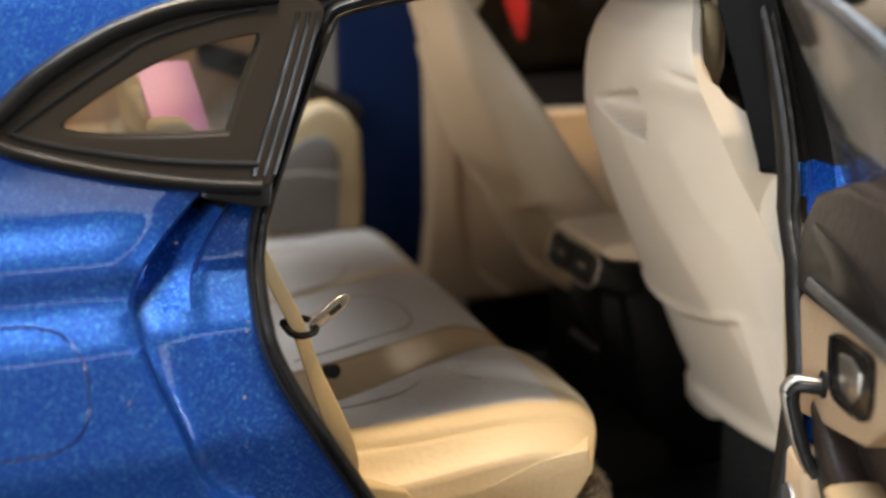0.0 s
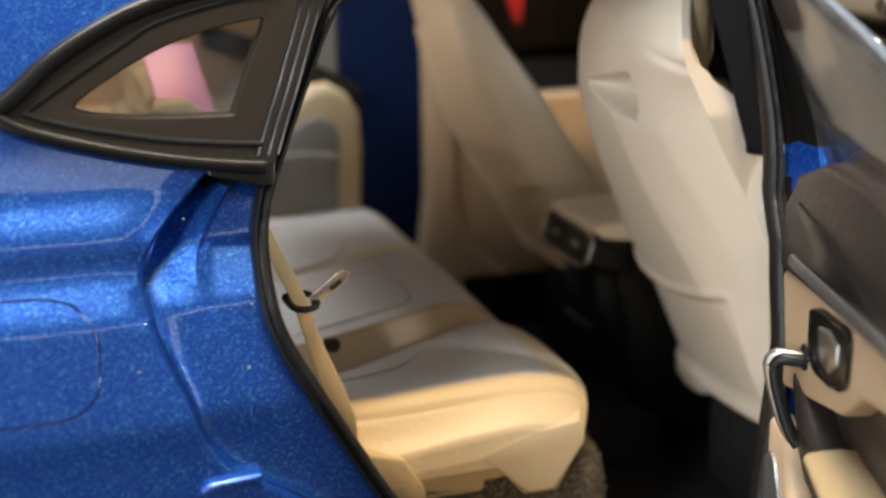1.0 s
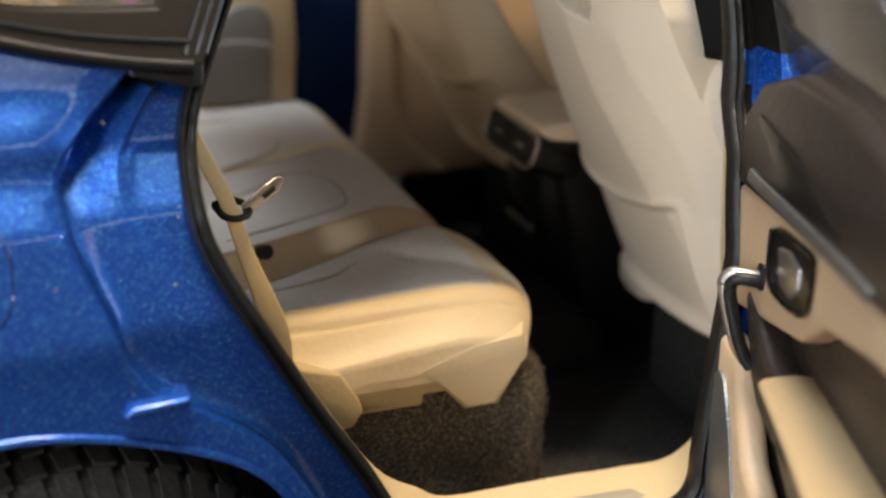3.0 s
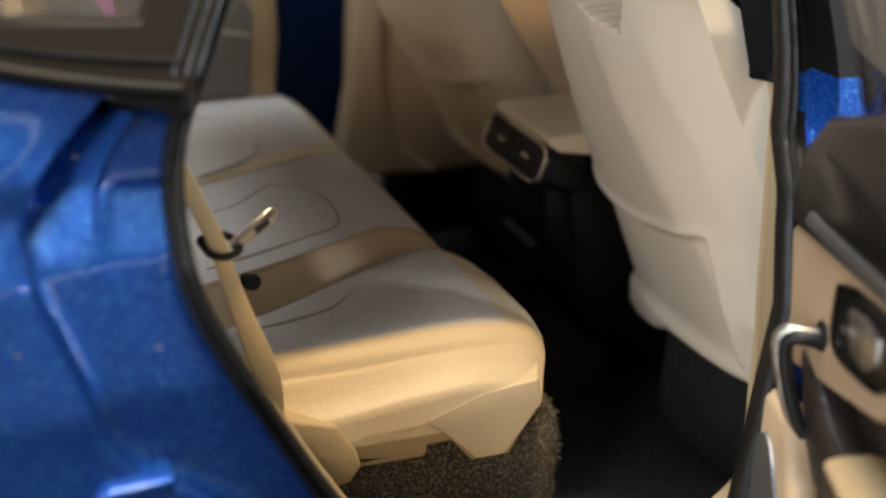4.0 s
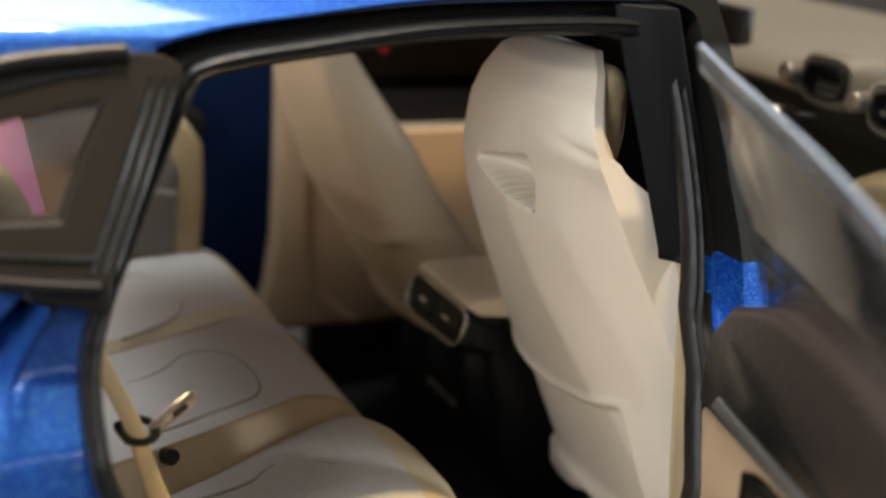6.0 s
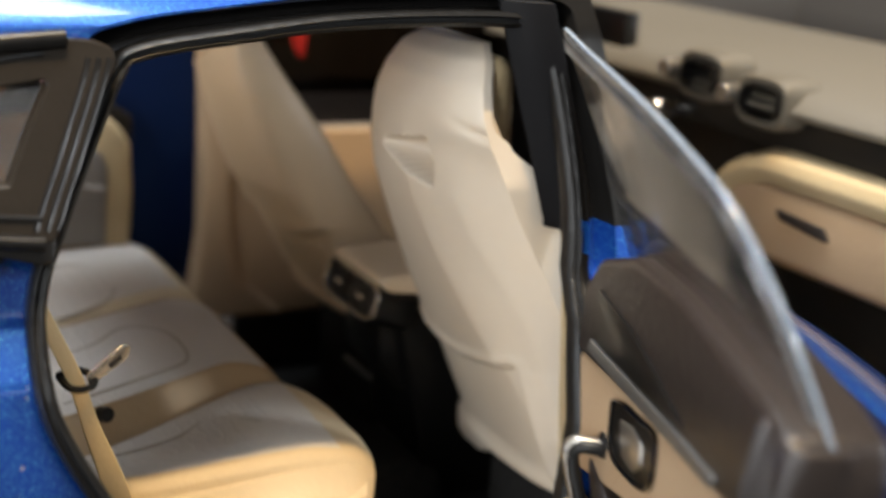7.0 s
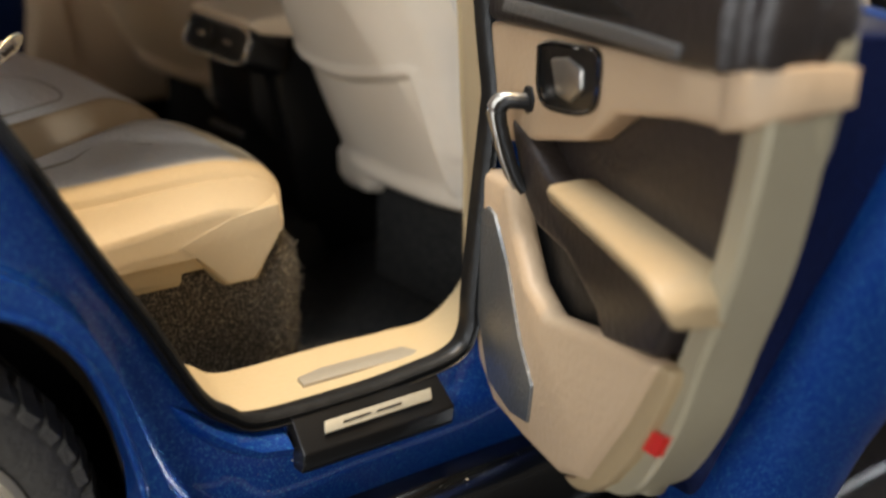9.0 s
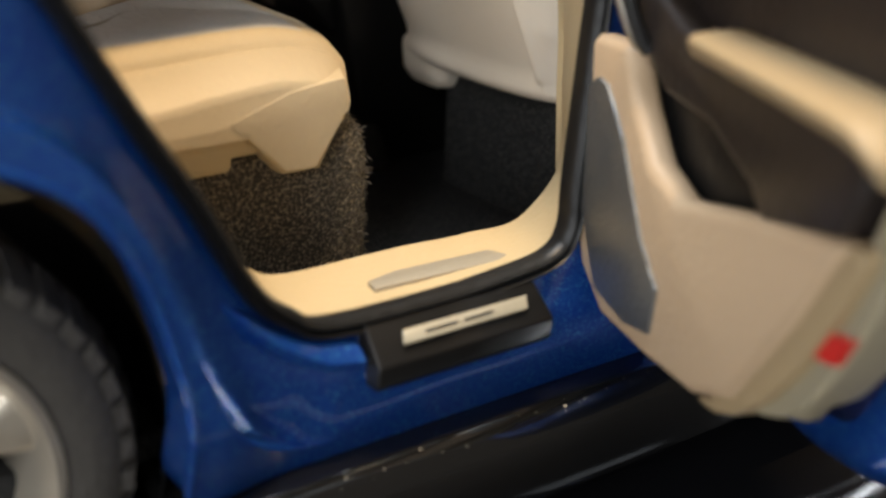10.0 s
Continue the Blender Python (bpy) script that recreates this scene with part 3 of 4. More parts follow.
def wheel(car):
    c = Vector((-0.645, 0.0, 0.222))
    ringat = lambda r, yy, k=96: [(c.x + r * math.cos(2 * math.pi * i / k), yy, c.z + r * math.sin(2 * math.pi * i / k)) for i in range(k)]
    w = thing("wheel", "", "")
    w.parent = car
    prof = [(.208, .05), (.214, .036), (.235, .028), (.265, .030), (.290, .043), (.302, .062), (.306, .10), (.306, .22), (.29, .26), (.21, .26)]
    part("tyre", loft([ringat(r, yy) for r, yy in prof], cap=False), TYRE, w, "black tyre with tread blocks")
    tread = bmesh.new()
    for i in range(44):
        a0, a1 = 2 * math.pi * i / 44, 2 * math.pi * (i + 0.62) / 44
        for y0, y1 in ((.030, .078), (.088, .14), (.15, .22)):
            pts = []
            for r in (.296, .312):
                for a, yy in ((a0, y0), (a1, y0), (a1 + .03, y1), (a0 + .03, y1)):
                    pts.append(tread.verts.new((c.x + (r - (0.024 if yy < .05 else 0)) * math.cos(a), yy, c.z + (r - (0.024 if yy < .05 else 0)) * math.sin(a))))
            for q in ((4, 5, 6, 7), (0, 1, 5, 4), (1, 2, 6, 5), (2, 3, 7, 6), (3, 0, 4, 7)):
                tread.faces.new([pts[j] for j in q])
    tagged(part("tread", tread, TYRE, w, smooth=False), kind="stuff")
    rim = part("rim", loft([ringat(r, yy) for r, yy in ((.213, .05), (.211, .032), (.200, .030), (.192, .046), (.182, .09), (.178, .2))], cap=False), ALLOY, w, "silver alloy rim")
    for i in range(5):
        a = 2 * math.pi * i / 5 + 0.35
        d, n2 = Vector((math.cos(a), 0, math.sin(a))), Vector((-math.sin(a), 0, math.cos(a)))
        secs = []
        for r, half, yy in ((.03, .03, .075), (.10, .026, .07), (.155, .030, .06), (.198, .046, .05)):
            p = c + d * r
            secs.append([(p + n2 * half * s) + Vector((0, yy + t, 0)) for s, t in ((-1, 0.01), (-.6, 0), (.6, 0), (1, 0.01), (.9, .05), (-.9, .05))])
        part("spoke", loft(secs), ALLOY, w, bevel=0.004)
    part("hub_cap", loft([ringat(r, yy, 32) for r, yy in ((.045, .10), (.045, .066), (.035, .06))]), ALLOY, w)
    part("brake_disc", loft([ringat(r, yy, 64) for r, yy in ((.16, .13), (.16, .12), (.05, .12), (.05, .13))], cap=False), GREY, w)


def dust(car):
    """Pale specks on the rocker, the skirt's top edge and the jamb."""
    rnd = random.Random(7)
    bm = bmesh.new()
    spots = []
    for _ in range(45):
        x = rnd.uniform(-.32, .5)
        spots.append((x, -.058 + rnd.uniform(-.012, .006), .160 + rnd.uniform(-.004, .006)))
    for _ in range(24):
        x, z = rnd.uniform(-.30, -.08), rnd.uniform(.19, .30)
        spots.append((x, skin_y(x, z) + rnd.uniform(-.002, .002), z))
    for _ in range(40):
        x, z = rnd.uniform(-1.0, -.48), rnd.uniform(.62, 1.0)
        spots.append((x, skin_y(x, z) - .001, z))
    for p in spots:
        r = .0006 + .0017 * rnd.random() ** 4
        d = [Vector((rnd.uniform(.5, 1.6), 0, 0)), Vector((0, rnd.uniform(.5, 1.2), 0)), Vector((0, 0, rnd.uniform(.5, 1.3)))]
        v = [bm.verts.new(Vector(p) + s * r * a) for a in d for s in (1, -1)]
        for i, j, k in ((0, 2, 4), (2, 1, 4), (1, 3, 4), (3, 0, 4), (2, 0, 5), (1, 2, 5), (3, 1, 5), (0, 3, 5)):
            bm.faces.new((v[i], v[j], v[k]))
    tagged(part("dust", bm, SCUFF, car, smooth=False), kind="stuff")


model_car = thing("model_car", "blue metallic die-cast model car with its doors open", "model car")
body_shell(model_car)
quarter_window(model_car)
charge_flap(model_car)
sill_plates(model_car)
wheel(model_car)
dust(model_car)


# ---- the open rear door ----
HINGE, ALONG, FACE = Vector((.294, .033, 0)), Vector((-.338, -.941, 0)), Vector((-.941, .338, 0))


def dp(u, z, w):
    """A place on the door: u from the hinge, z up, w out of the inner face."""
    return HINGE + ALONG * u + FACE * w + Vector((0, 0, z))


def rear_door(car):
    door = thing("rear_door", "opened rear door with tan and dark brown lining", "")
    del door["label"]
    door.parent = car
    frame_o = [(-.01, .90), (-.005, .6), (.005, .45), (.055, .345), (.13, .285), (.25, .272), (.37, .275), (.46, .31), (.55, .47), (.605, .61), (.66, .74), (.70, .85),
               (.715, .94), (.715, .985), (.66, 1.02), (.5, 1.04), (.25, 1.045), (.11, 1.02), (.03, .98)]
    part("door_frame", prism(frame_o, dp, -.10, -.062), OLIVE, door, "olive grey inner door frame", bevel=0.012)
    trail = curve([(.40, .305, 0), (.45, .325, 0), (.53, .365, 0), (.605, .48, 0), (.645, .59, 0), (.685, .70, 0), (.706, .80, 0), (.714, .87, 0), (.718, .95, 0)], 40)
    part("shut_face", loft([[dp(p.x - .04, p.y, -.006), dp(p.x - .004, p.y, -.006), dp(p.x, p.y, -.012), dp(p.x - .015, p.y, -.09), dp(p.x - .06, p.y, -.09)] for p in trail]), OLIVE, door, "olive grey shut face of the door", angle=35)
    outer = curve([(a, b, 0) for a, b in frame_o], 120, True)
    mid = Vector((.38, .66, 0))
    rings = []
    for grow, off, w in ((1, -.025, -.085), (1, -.060, -.125), (1, -.030, -.160), (1, -.022, -.160), (1, -.004, -.166), (1, .014, -.180), (1, .030, -.202), (1, .043, -.232), (1, .050, -.265), (1, .046, -.30), (1, .02, -.335), (.85, 0, -.36), (.6, 0, -.37), (.3, 0, -.375), (.05, 0, -.375)):
        ring = []
        for i, p in enumerate(outer):
            d = (outer[(i + 1) % 120] - outer[i - 1]).normalized()
            q = mid + (p + Vector((d.y, -d.x, 0)) * off - mid) * grow
            top_z = 0.958 + 0.55 * min(0.0, w + 0.185)
            z = min(q.y, top_z + 0.1 * (q.y - top_z)) - 0.06 * (1 - smoothstep(.25, .42, q.y)) * smoothstep(-.13, -.16, w)
            ring.append(dp(q.x, z, w - .05 * smoothstep(.15, 1.15, z) * smoothstep(-.12, -.16, w) - 0.018 * smoothstep(.60, .66, z) * (1 - smoothstep(.66, .80, z)) * smoothstep(-.25, -.3, w)))
        rings.append(ring)
    # The skin's return is painted darker for the shade in the recess.
    part("shaded_return", loft(rings[:3], cap=False), NAVY, door, "recess behind the shut face, shade painted dark blue")
    part("door_skin", loft(rings[2:]), BLUE, door, "blue flake-painted outer door skin")
    top = [(-.012, .90), (.0, .96), (.06, 1.015), (.2, 1.06), (.386, 1.072), (.64, 1.050), (.705, 1.034), (.718, .99), (.712, .935), (.68, .925), (.57, .908), (.178, .872), (-.012, .852)]
    part("upper_trim", prism(top, dp, -.10, .012), DARK, door, "dark brown upper door trim", bevel=0.014)
    for k in range(3):
        a = .650 + .023 * k
        part("trim_rib", loft([[dp(a, z0, w), dp(a + .011, z0, w + .017), dp(a + .022, z0, w), dp(a + .022, z0, w - .05), dp(a, z0, w - .05)] for z0, w in ((.922 + .006 * k, .013 - .006 * k), (.98, .014 - .006 * k), (1.038 - .004 * k, .004 - .006 * k))]), DARK, door, bevel=0.005)
    part("gloss_inlay", prism([(.085, .978), (.25, .974), (.36, .958), (.46, .938), (.30, .918), (.10, .905), (.075, .94)], dp, 0, .016), BLACK, door, "gloss black inlay", bevel=0.003)
    part("trim_strip", prism([(.06, .878), (.56, .914), (.565, .93), (.42, .925), (.075, .90)], dp, 0, .018), GREY, door, "grey trim strip", bevel=0.003)
    band = [(-.012, .851), (.178, .871), (.567, .907), (.68, .924), (.70, .93), (.70, .872), (.66, .862), (.557, .848), (.413, .816), (.335, .762), (.019, .676)]
    part("tan_band", prism(band, dp, -.06, .006), TAN, door, "tan padded door band", bevel=0.01)
    part("band_end", loft([[dp(u, zb, w), dp(u, zt, w), dp(u, zt, w - .05), dp(u, zb, w - .05)] for u, zb, zt, w in ((.640, .857, .918, .007), (.66, .862, .924, .015), (.698, .874, .932, .015), (.708, .880, .936, .008), (.722, .893, .942, -.02), (.728, .898, .944, -.045))]), TAN, door, "tan folded band end", bevel=0.005)
    pocket = [(.02, .675), (.335, .762), (.413, .816), (.557, .848), (.69, .864), (.67, .79), (.65, .72), (.60, .60), (.45, .545), (.25, .5), (.12, .63)]
    part("pocket_wall", prism(pocket, dp, -.066, -.03), DARK, door, "dark brown recessed door pocket", bevel=0.006)
    # A black plate paints in the shade inside the map pocket's opening.
    part("map_pocket", prism([(.10, .60), (.15, .51), (.20, .47), (.30, .47), (.40, .50), (.43, .54), (.41, .565), (.30, .61), (.20, .625), (.12, .64)], dp, -.06, -.024), RUBBER, door, "map pocket opening, its shade painted black", bevel=0.004)
    part("armrest_bracket", prism([(.10, .735), (.15, .725), (.24, .69), (.30, .682), (.50, .678), (.602, .668), (.604, .64), (.578, .572), (.45, .535), (.436, .545), (.42, .565), (.32, .605), (.22, .61), (.165, .64)], dp, -.04, .012), DARK, door, "dark bracket under the armrest", bevel=0.010)
    part("armrest", loft([[dp(u, z - .004, w0), dp(u, z, (w0 + w1) / 2), dp(u, z - .004, w1 - .006), dp(u, z - .012, w1), dp(u, z - .028, w1 - .008), dp(u, z - .03, w0)] for u, w0, w1, z in
         ((.298, -.055, .024, .700), (.306, -.06, .040, .702), (.48, -.055, .050, .702), (.60, -.048, .060, .702), (.635, -.04, .064, .700), (.655, -.03, .062, .690), (.668, -.02, .052, .676))]), ARMPAD, door, "tan padded armrest", bevel=0.005)
    low = [(.0, .605), (.03, .638), (.128, .645), (.168, .585), (.222, .528), (.29, .506), (.445, .545), (.60, .575), (.54, .47), (.45, .342), (.37, .306), (.25, .296), (.131, .294), (.059, .336), (.012, .422), (.002, .546)]
    part("lower_panel", prism(low, dp, -.02, .022), TAN, door, "tan moulded lower door panel", bevel=0.014)
    part("lit_edge", loft([[dp(a, z, .013), dp((a + b) / 2, z, .013), dp(b, z, .009), dp(b + .002, z, -.03), dp(a, z, -.03)] for z, a, b in
         ((.303, .37, .410), (.32, .405, .446), (.36, .438, .492), (.42, .486, .540), (.50, .540, .588), (.555, .573, .614), (.572, .585, .614))]), ARMPAD, door, "cream angled panel edge", bevel=0.004)
    part("speaker_grille", prism([(.050, .575), (.075, .592), (.102, .588), (.16, .533), (.224, .44), (.277, .393), (.271, .334), (.209, .32), (.118, .328), (.06, .416)], dp, 0, .027), GREY, door, "grey metal speaker grille", bevel=0.0012)
    path = [(.154, .770, -.004), (.151, .772, .014), (.147, .773, .030), (.142, .772, .043), (.139, .764, .050), (.139, .752, .051), (.142, .735, .048), (.146, .715, .043), (.151, .69, .036), (.157, .665, .026), (.162, .65, .016)]
    part("pull_handle", tube([tuple(dp(*p)) for p in path], .0088, 48, 12), SATIN, door, "satin silver pull handle")
    part("handle_back", tube([tuple(dp(u + .010, z - .004, w - .006)) for u, z, w in path], .0092, 48, 12), RUBBER, door, "black back of the pull handle")
    part("handle_inlay", tube([tuple(dp(u - .0035, z + .001, w + .0065)) for u, z, w in path[2:]], .0022, 40, 6), CHROME, door, "bright line along the handle")
    part("handle_foot", prism([(.138, .757), (.155, .752), (.172, .760), (.176, .778), (.164, .792), (.145, .790), (.136, .775)], dp, -.004, .010), RUBBER, door, "black handle foot", bevel=0.003)
    hexa = [(.186, .852), (.225, .866), (.300, .876), (.352, .882), (.370, .870), (.368, .820), (.335, .799), (.266, .785), (.215, .782), (.192, .80)]
    bezel = part("release_bezel", prism(hexa, dp, -.01, .009), BLACK, door, "black hexagonal release bezel", bevel=0.004)
    part("bezel_rim", tube([tuple(dp(a, b, .010)) for a, b in hexa + hexa[:1]], .0035, 60, 6), GLOSS, bezel, "glossy rim")
    part("release_lever", prism([(.232, .846), (.280, .858), (.326, .852), (.330, .826), (.300, .803), (.256, .803)], dp, .004, .014), SATIN, bezel, "silver release lever", bevel=0.004)
    tu = lambda z, w: table_at([(.315, .45), (.365, .53), (.48, .605), (.59, .645)], z) - .015 * (-.012 - w) / .078
    part("red_reflector", loft([[dp(tu(z, -.012) + d, z, w) for z, d in ((.440, -.032), (.474, -.034), (.482, -.002), (.448, .002))] for w in (-.012, .001)]), RED, door, "small red reflector", smooth=False)
    # frameless glass
    pane = [(.03, .99), (.041, 1.026), (.075, 1.10), (.094, 1.172), (.098, 1.26), (.090, 1.335), (.17, 1.322), (.25, 1.312), (.40, 1.292), (.54, 1.262), (.62, 1.232), (.67, 1.17), (.695, 1.10), (.705, 1.05), (.71, .99)]
    g = part("door_glass", prism(pane, lambda a, b, w: dp(a, b, w + 0.45 * (b - 1.0)), -.056, -.044), GLASS, door, "clear frameless door glass", smooth=False)
    part("glass_edge", tube([tuple(dp(a, b, -.05 + 0.45 * (b - 1.0))) for a, b in pane[5:]], .0022, 60, 8), EDGEGLASS, g, "glass edge, its bright streak painted pale blue")
    rise = curve([(a, b, 0) for a, b in pane[5:14]], 60)
    bevel_rows = []
    for i, p in enumerate(rise):
        d = (rise[min(i + 1, 59)] - rise[max(i - 1, 0)]).normalized()
        q = p + Vector((-d.y if d.y > 0 else d.y, -abs(d.x), 0)) * (.030 - .014 * i / 59)
        tilt = lambda v, w: dp(v.x, v.y, w + 0.45 * (v.y - 1.0))
        bevel_rows.append([tilt(p, -.051), tilt(p.lerp(q, .5), -.0425), tilt(q, -.040), tilt(q, -.0435), tilt(p, -.0545)])
    chamfer = part("glass_bevel", loft(bevel_rows), BEVELGLASS, g, "bright bevelled rim of the glass", angle=35)
    g.visible_shadow = chamfer.visible_shadow = False


rear_door(model_car)


# ---- seats ----
def cushion(stations, profile, n=26, skew=None, keep=None, drop=None, push=None):
    """A padded block along y: stations of (y, scale, lift); the profile is a closed loop of (x, z); skew(x, y) slants it, push(y) bows its front."""
    loop = curve([(a, 0, b) for a, b in profile], n * 3, True)
    cx, cz = sum(p.x for p in loop) / len(loop), sum(p.z for p in loop) / len(loop)
    z0, z1 = min(p.z for p in loop), max(p.z for p in loop)
    rings = []
    ys = curve([(y, s, lift) for y, s, lift in stations], len(stations) * 7)
    for y, s, lift in ys:
        rings.append([(cx + (p.x - cx) * s + (push(y) * smoothstep(-.22, .09, p.x) if push else 0), y + (skew(p.x, y) if skew else 0), cz + (p.z - cz) * s + (lift + (drop(p.x, y) if drop else 0)) * smoothstep(-.1, 1.0, (p.z - z0) / (z1 - z0))) for p in loop])
    return loft(rings, keep=keep, cap=keep is None or keep(Vector((0, -9, 0))))


def side_profile(top, front=0.085, back=-0.47, low=0.487):
    return [(back, low), (back, top - 0.10), (back + 0.01, top - 0.03), (back + 0.06, top), (-0.25, top - 0.003), (-0.05, top + 0.002), (0.02, top - 0.006), (front - 0.035, top - 0.022),
            (front - 0.008, top - 0.046), (front, low + 0.055), (front - 0.012, low + 0.015), (0.0, low), (-0.25, low - 0.003)]


def rear_bench():
    seat = thing("rear_bench_seat", "cream moulded rear bench seat with grey perforated inserts", "car seat")
    slant = lambda x, y: 0.55 * min(0, x - 0.05) * smoothstep(.36, .66, y)
    def halves(name, label, parent, stations, profile, skew, top, drop=None, sides=CREAM, push=None):
        """One padded cushion, its grey top face a part of its own."""
        c = part(name, cushion(stations, profile, 60, skew, lambda p: not top(p), drop, push), sides, parent, label, angle=50)
        part("cushion_insert", cushion(stations, profile, 60, skew, top, drop, push), INSERT, c, "grey perforated insert", angle=50)
        return c
    bow = lambda y: table_at([(.25, -.030), (.285, -.014), (.33, .010), (.38, .028), (.44, .038), (.54, .036), (.60, .026), (.665, .0)], y)
    c = halves("outer_cushion", "cream outer seat cushion", seat, [(.256, .985, -.058), (.2585, .990, -.052), (.264, .994, -.046), (.285, .996, -.034), (.308, .998, -.020), (.330, .999, -.008), (.350, 1.0, -.004), (.40, 1.0, -.002), (.50, 1.0, 0), (.60, 1.0, .003), (.638, .985, .002), (.655, .965, -.004), (.664, .93, -.012)],
               side_profile(.606, .099), slant, lambda p: p.z > .56 and p.x < .05 and p.y > .345, lambda x, y: .08 * min(0, x - .05) * smoothstep(.345, .262, y) - .004 * math.exp(-((y - .312 - .10 * max(0, x)) / .003) ** 2), SEATPAD, bow)
    foot = []
    for y, x0, x1, z0 in ((.2551, -.028, .044, .431), (.262, -.034, .050, .426), (.30, -.034, .052, .425), (.36, -.034, .054, .425), (.44, -.034, .056, .425), (.63, -.034, .056, .425)):
        q = bow(y)
        foot.append([(x0, y, z0), (x1 + q, y, z0), (.086 + q, y, .492), (.094 + q, y, .52), (.088 + q, y, .548), (-.02, y, .540), (-.115, y, .507), (-.085, y, .484)])
    part("cushion_foot", loft(foot), SEATPAD, c, bevel=0.003)
    part("cushion_base", loft([[(-.47, y, .44), (-.10, y, .44), (-.10, y, .455), (-.05, y, .455), (-.04, y, .495), (-.47, y, .50)] for y in (.272, .63)]), CREAM, c, bevel=0.006)
    part("side_tab", loft([[(-.22, y, .437), (-.105, y, .437), (-.10, y, .447), (-.21, y, .455)] for y in (.272, .33)]), CREAM, c, bevel=0.004)
    part("seat_bracket", loft([[(-.32, y, .42), (-.225, y, .43), (-.208, y, .455), (-.215, y, .478), (-.245, y, .525), (-.36, y, .56)] for y in (.248, .256, .285, .29)]), CREAM, c, bevel=0.007)
    part("cushion_seam", tube([(-.40, .40, .6045), (-.30, .415, .6045), (-.24, .43, .6048), (-.193, .448, .605), (-.16, .475, .6055), (-.136, .488, .606), (-.086, .482, .606), (-.05, .46, .606)], .0025, 60, 6), SEAM, c, "seam with its groove shade painted brown")
    # middle cushion, higher, with a steep tan flank
    slant = lambda x, y: 0.46 * min(0, x - 0.02)
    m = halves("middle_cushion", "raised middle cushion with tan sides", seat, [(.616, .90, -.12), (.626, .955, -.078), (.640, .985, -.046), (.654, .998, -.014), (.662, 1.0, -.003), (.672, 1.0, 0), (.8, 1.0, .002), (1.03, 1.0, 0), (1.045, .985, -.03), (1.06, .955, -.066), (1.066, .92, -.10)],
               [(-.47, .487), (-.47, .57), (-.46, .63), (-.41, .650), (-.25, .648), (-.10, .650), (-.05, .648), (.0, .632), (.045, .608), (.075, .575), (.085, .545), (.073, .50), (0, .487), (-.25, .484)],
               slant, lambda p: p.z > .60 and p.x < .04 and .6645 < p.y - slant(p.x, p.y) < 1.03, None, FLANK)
    part("cushion_seam", tube([(-.42, .70, .6495), (-.269, .768, .6495), (-.20, .835, .650), (-.165, .848, .650), (-.125, .825, .650), (-.105, .77, .650), (-.106, .69, .650), (-.125, .645, .650), (-.165, .622, .650), (-.257, .578, .650), (-.36, .53, .650)], .0032, 80, 6), SEAM, m, "seam outlining the middle seat, groove shade painted brown")
    slant = lambda x, y: 0.46 * min(0, x - 0.03) * smoothstep(1.5, 1.16, y)
    f = halves("far_cushion", "cream far outer cushion", seat, [(1.150, .90, -.05), (1.158, .95, -.02), (1.175, .985, -.008), (1.22, 1.0, 0), (1.5, 1.0, 0), (1.57, .985, -.01), (1.60, .93, -.02)], side_profile(.612, .09), slant, lambda p: p.z > .58 and p.x < .04 and p.y > 1.19 + slant(p.x, p.y), None, SEATPAD)
    part("cushion_seam", tube([(-.36, 1.36, .611), (-.22, 1.38, .611), (-.14, 1.36, .611), (-.10, 1.29, .611), (-.115, 1.17, .611), (-.16, 1.10, .611), (-.26, 1.03, .611)], .003, 60, 6), SEAM, f, "seam with its groove shade painted brown")
    part("backrest", loft([[(x - d, y0, z), (x - d, y1, z), (x, y1, z), (x, y0, z)] for z, x, d, y0, y1 in ((.50, -.40, .12, .34, 1.56), (.62, -.42, .12, .34, 1.56), (.85, -.47, .10, .36, 1.54), (.93, -.50, .08, .40, 1.50))]), CREAM, seat, "cream upright backrest", bevel=0.03)
    for y in (.52, .905, 1.33):
        part("headrest", loft([[(x - .035, y - h, z), (x - .04, y + h, z), (x + .03, y + h, z), (x + .035, y - h, z)] for z, x, h in ((.93, -.52, .06), (.96, -.52, .11), (1.04, -.53, .115), (1.07, -.535, .09))]), CREAM, seat, bevel=0.02)
    rim = [(.01, .60), (.018, .74), (.012, .855), (-.02, .905), (-.06, .928), (-.10, .925), (-.16, .885), (-.25, .80), (-.27, .60)]
    wing = part("side_bolster", prism(rim, lambda a, b, w: (a, w, b), 1.50, 1.60), CREAM, seat, "cream side bolster beside the far door", bevel=0.02)
    part("bolster_insert", prism([(-.052, .62), (-.046, .80), (-.062, .838), (-.09, .855), (-.13, .85), (-.22, .79), (-.23, .62)], lambda a, b, w: (a, w, b), 1.488, 1.505), PANEL, wing, "grey bolster insert", bevel=0.008)
    part("bolster_seam", tube([(-.22, 1.487, .762), (-.13, 1.487, .768), (-.05, 1.487, .755)], .003, 20, 6), INSERT, wing, "pale seam")
    return seat


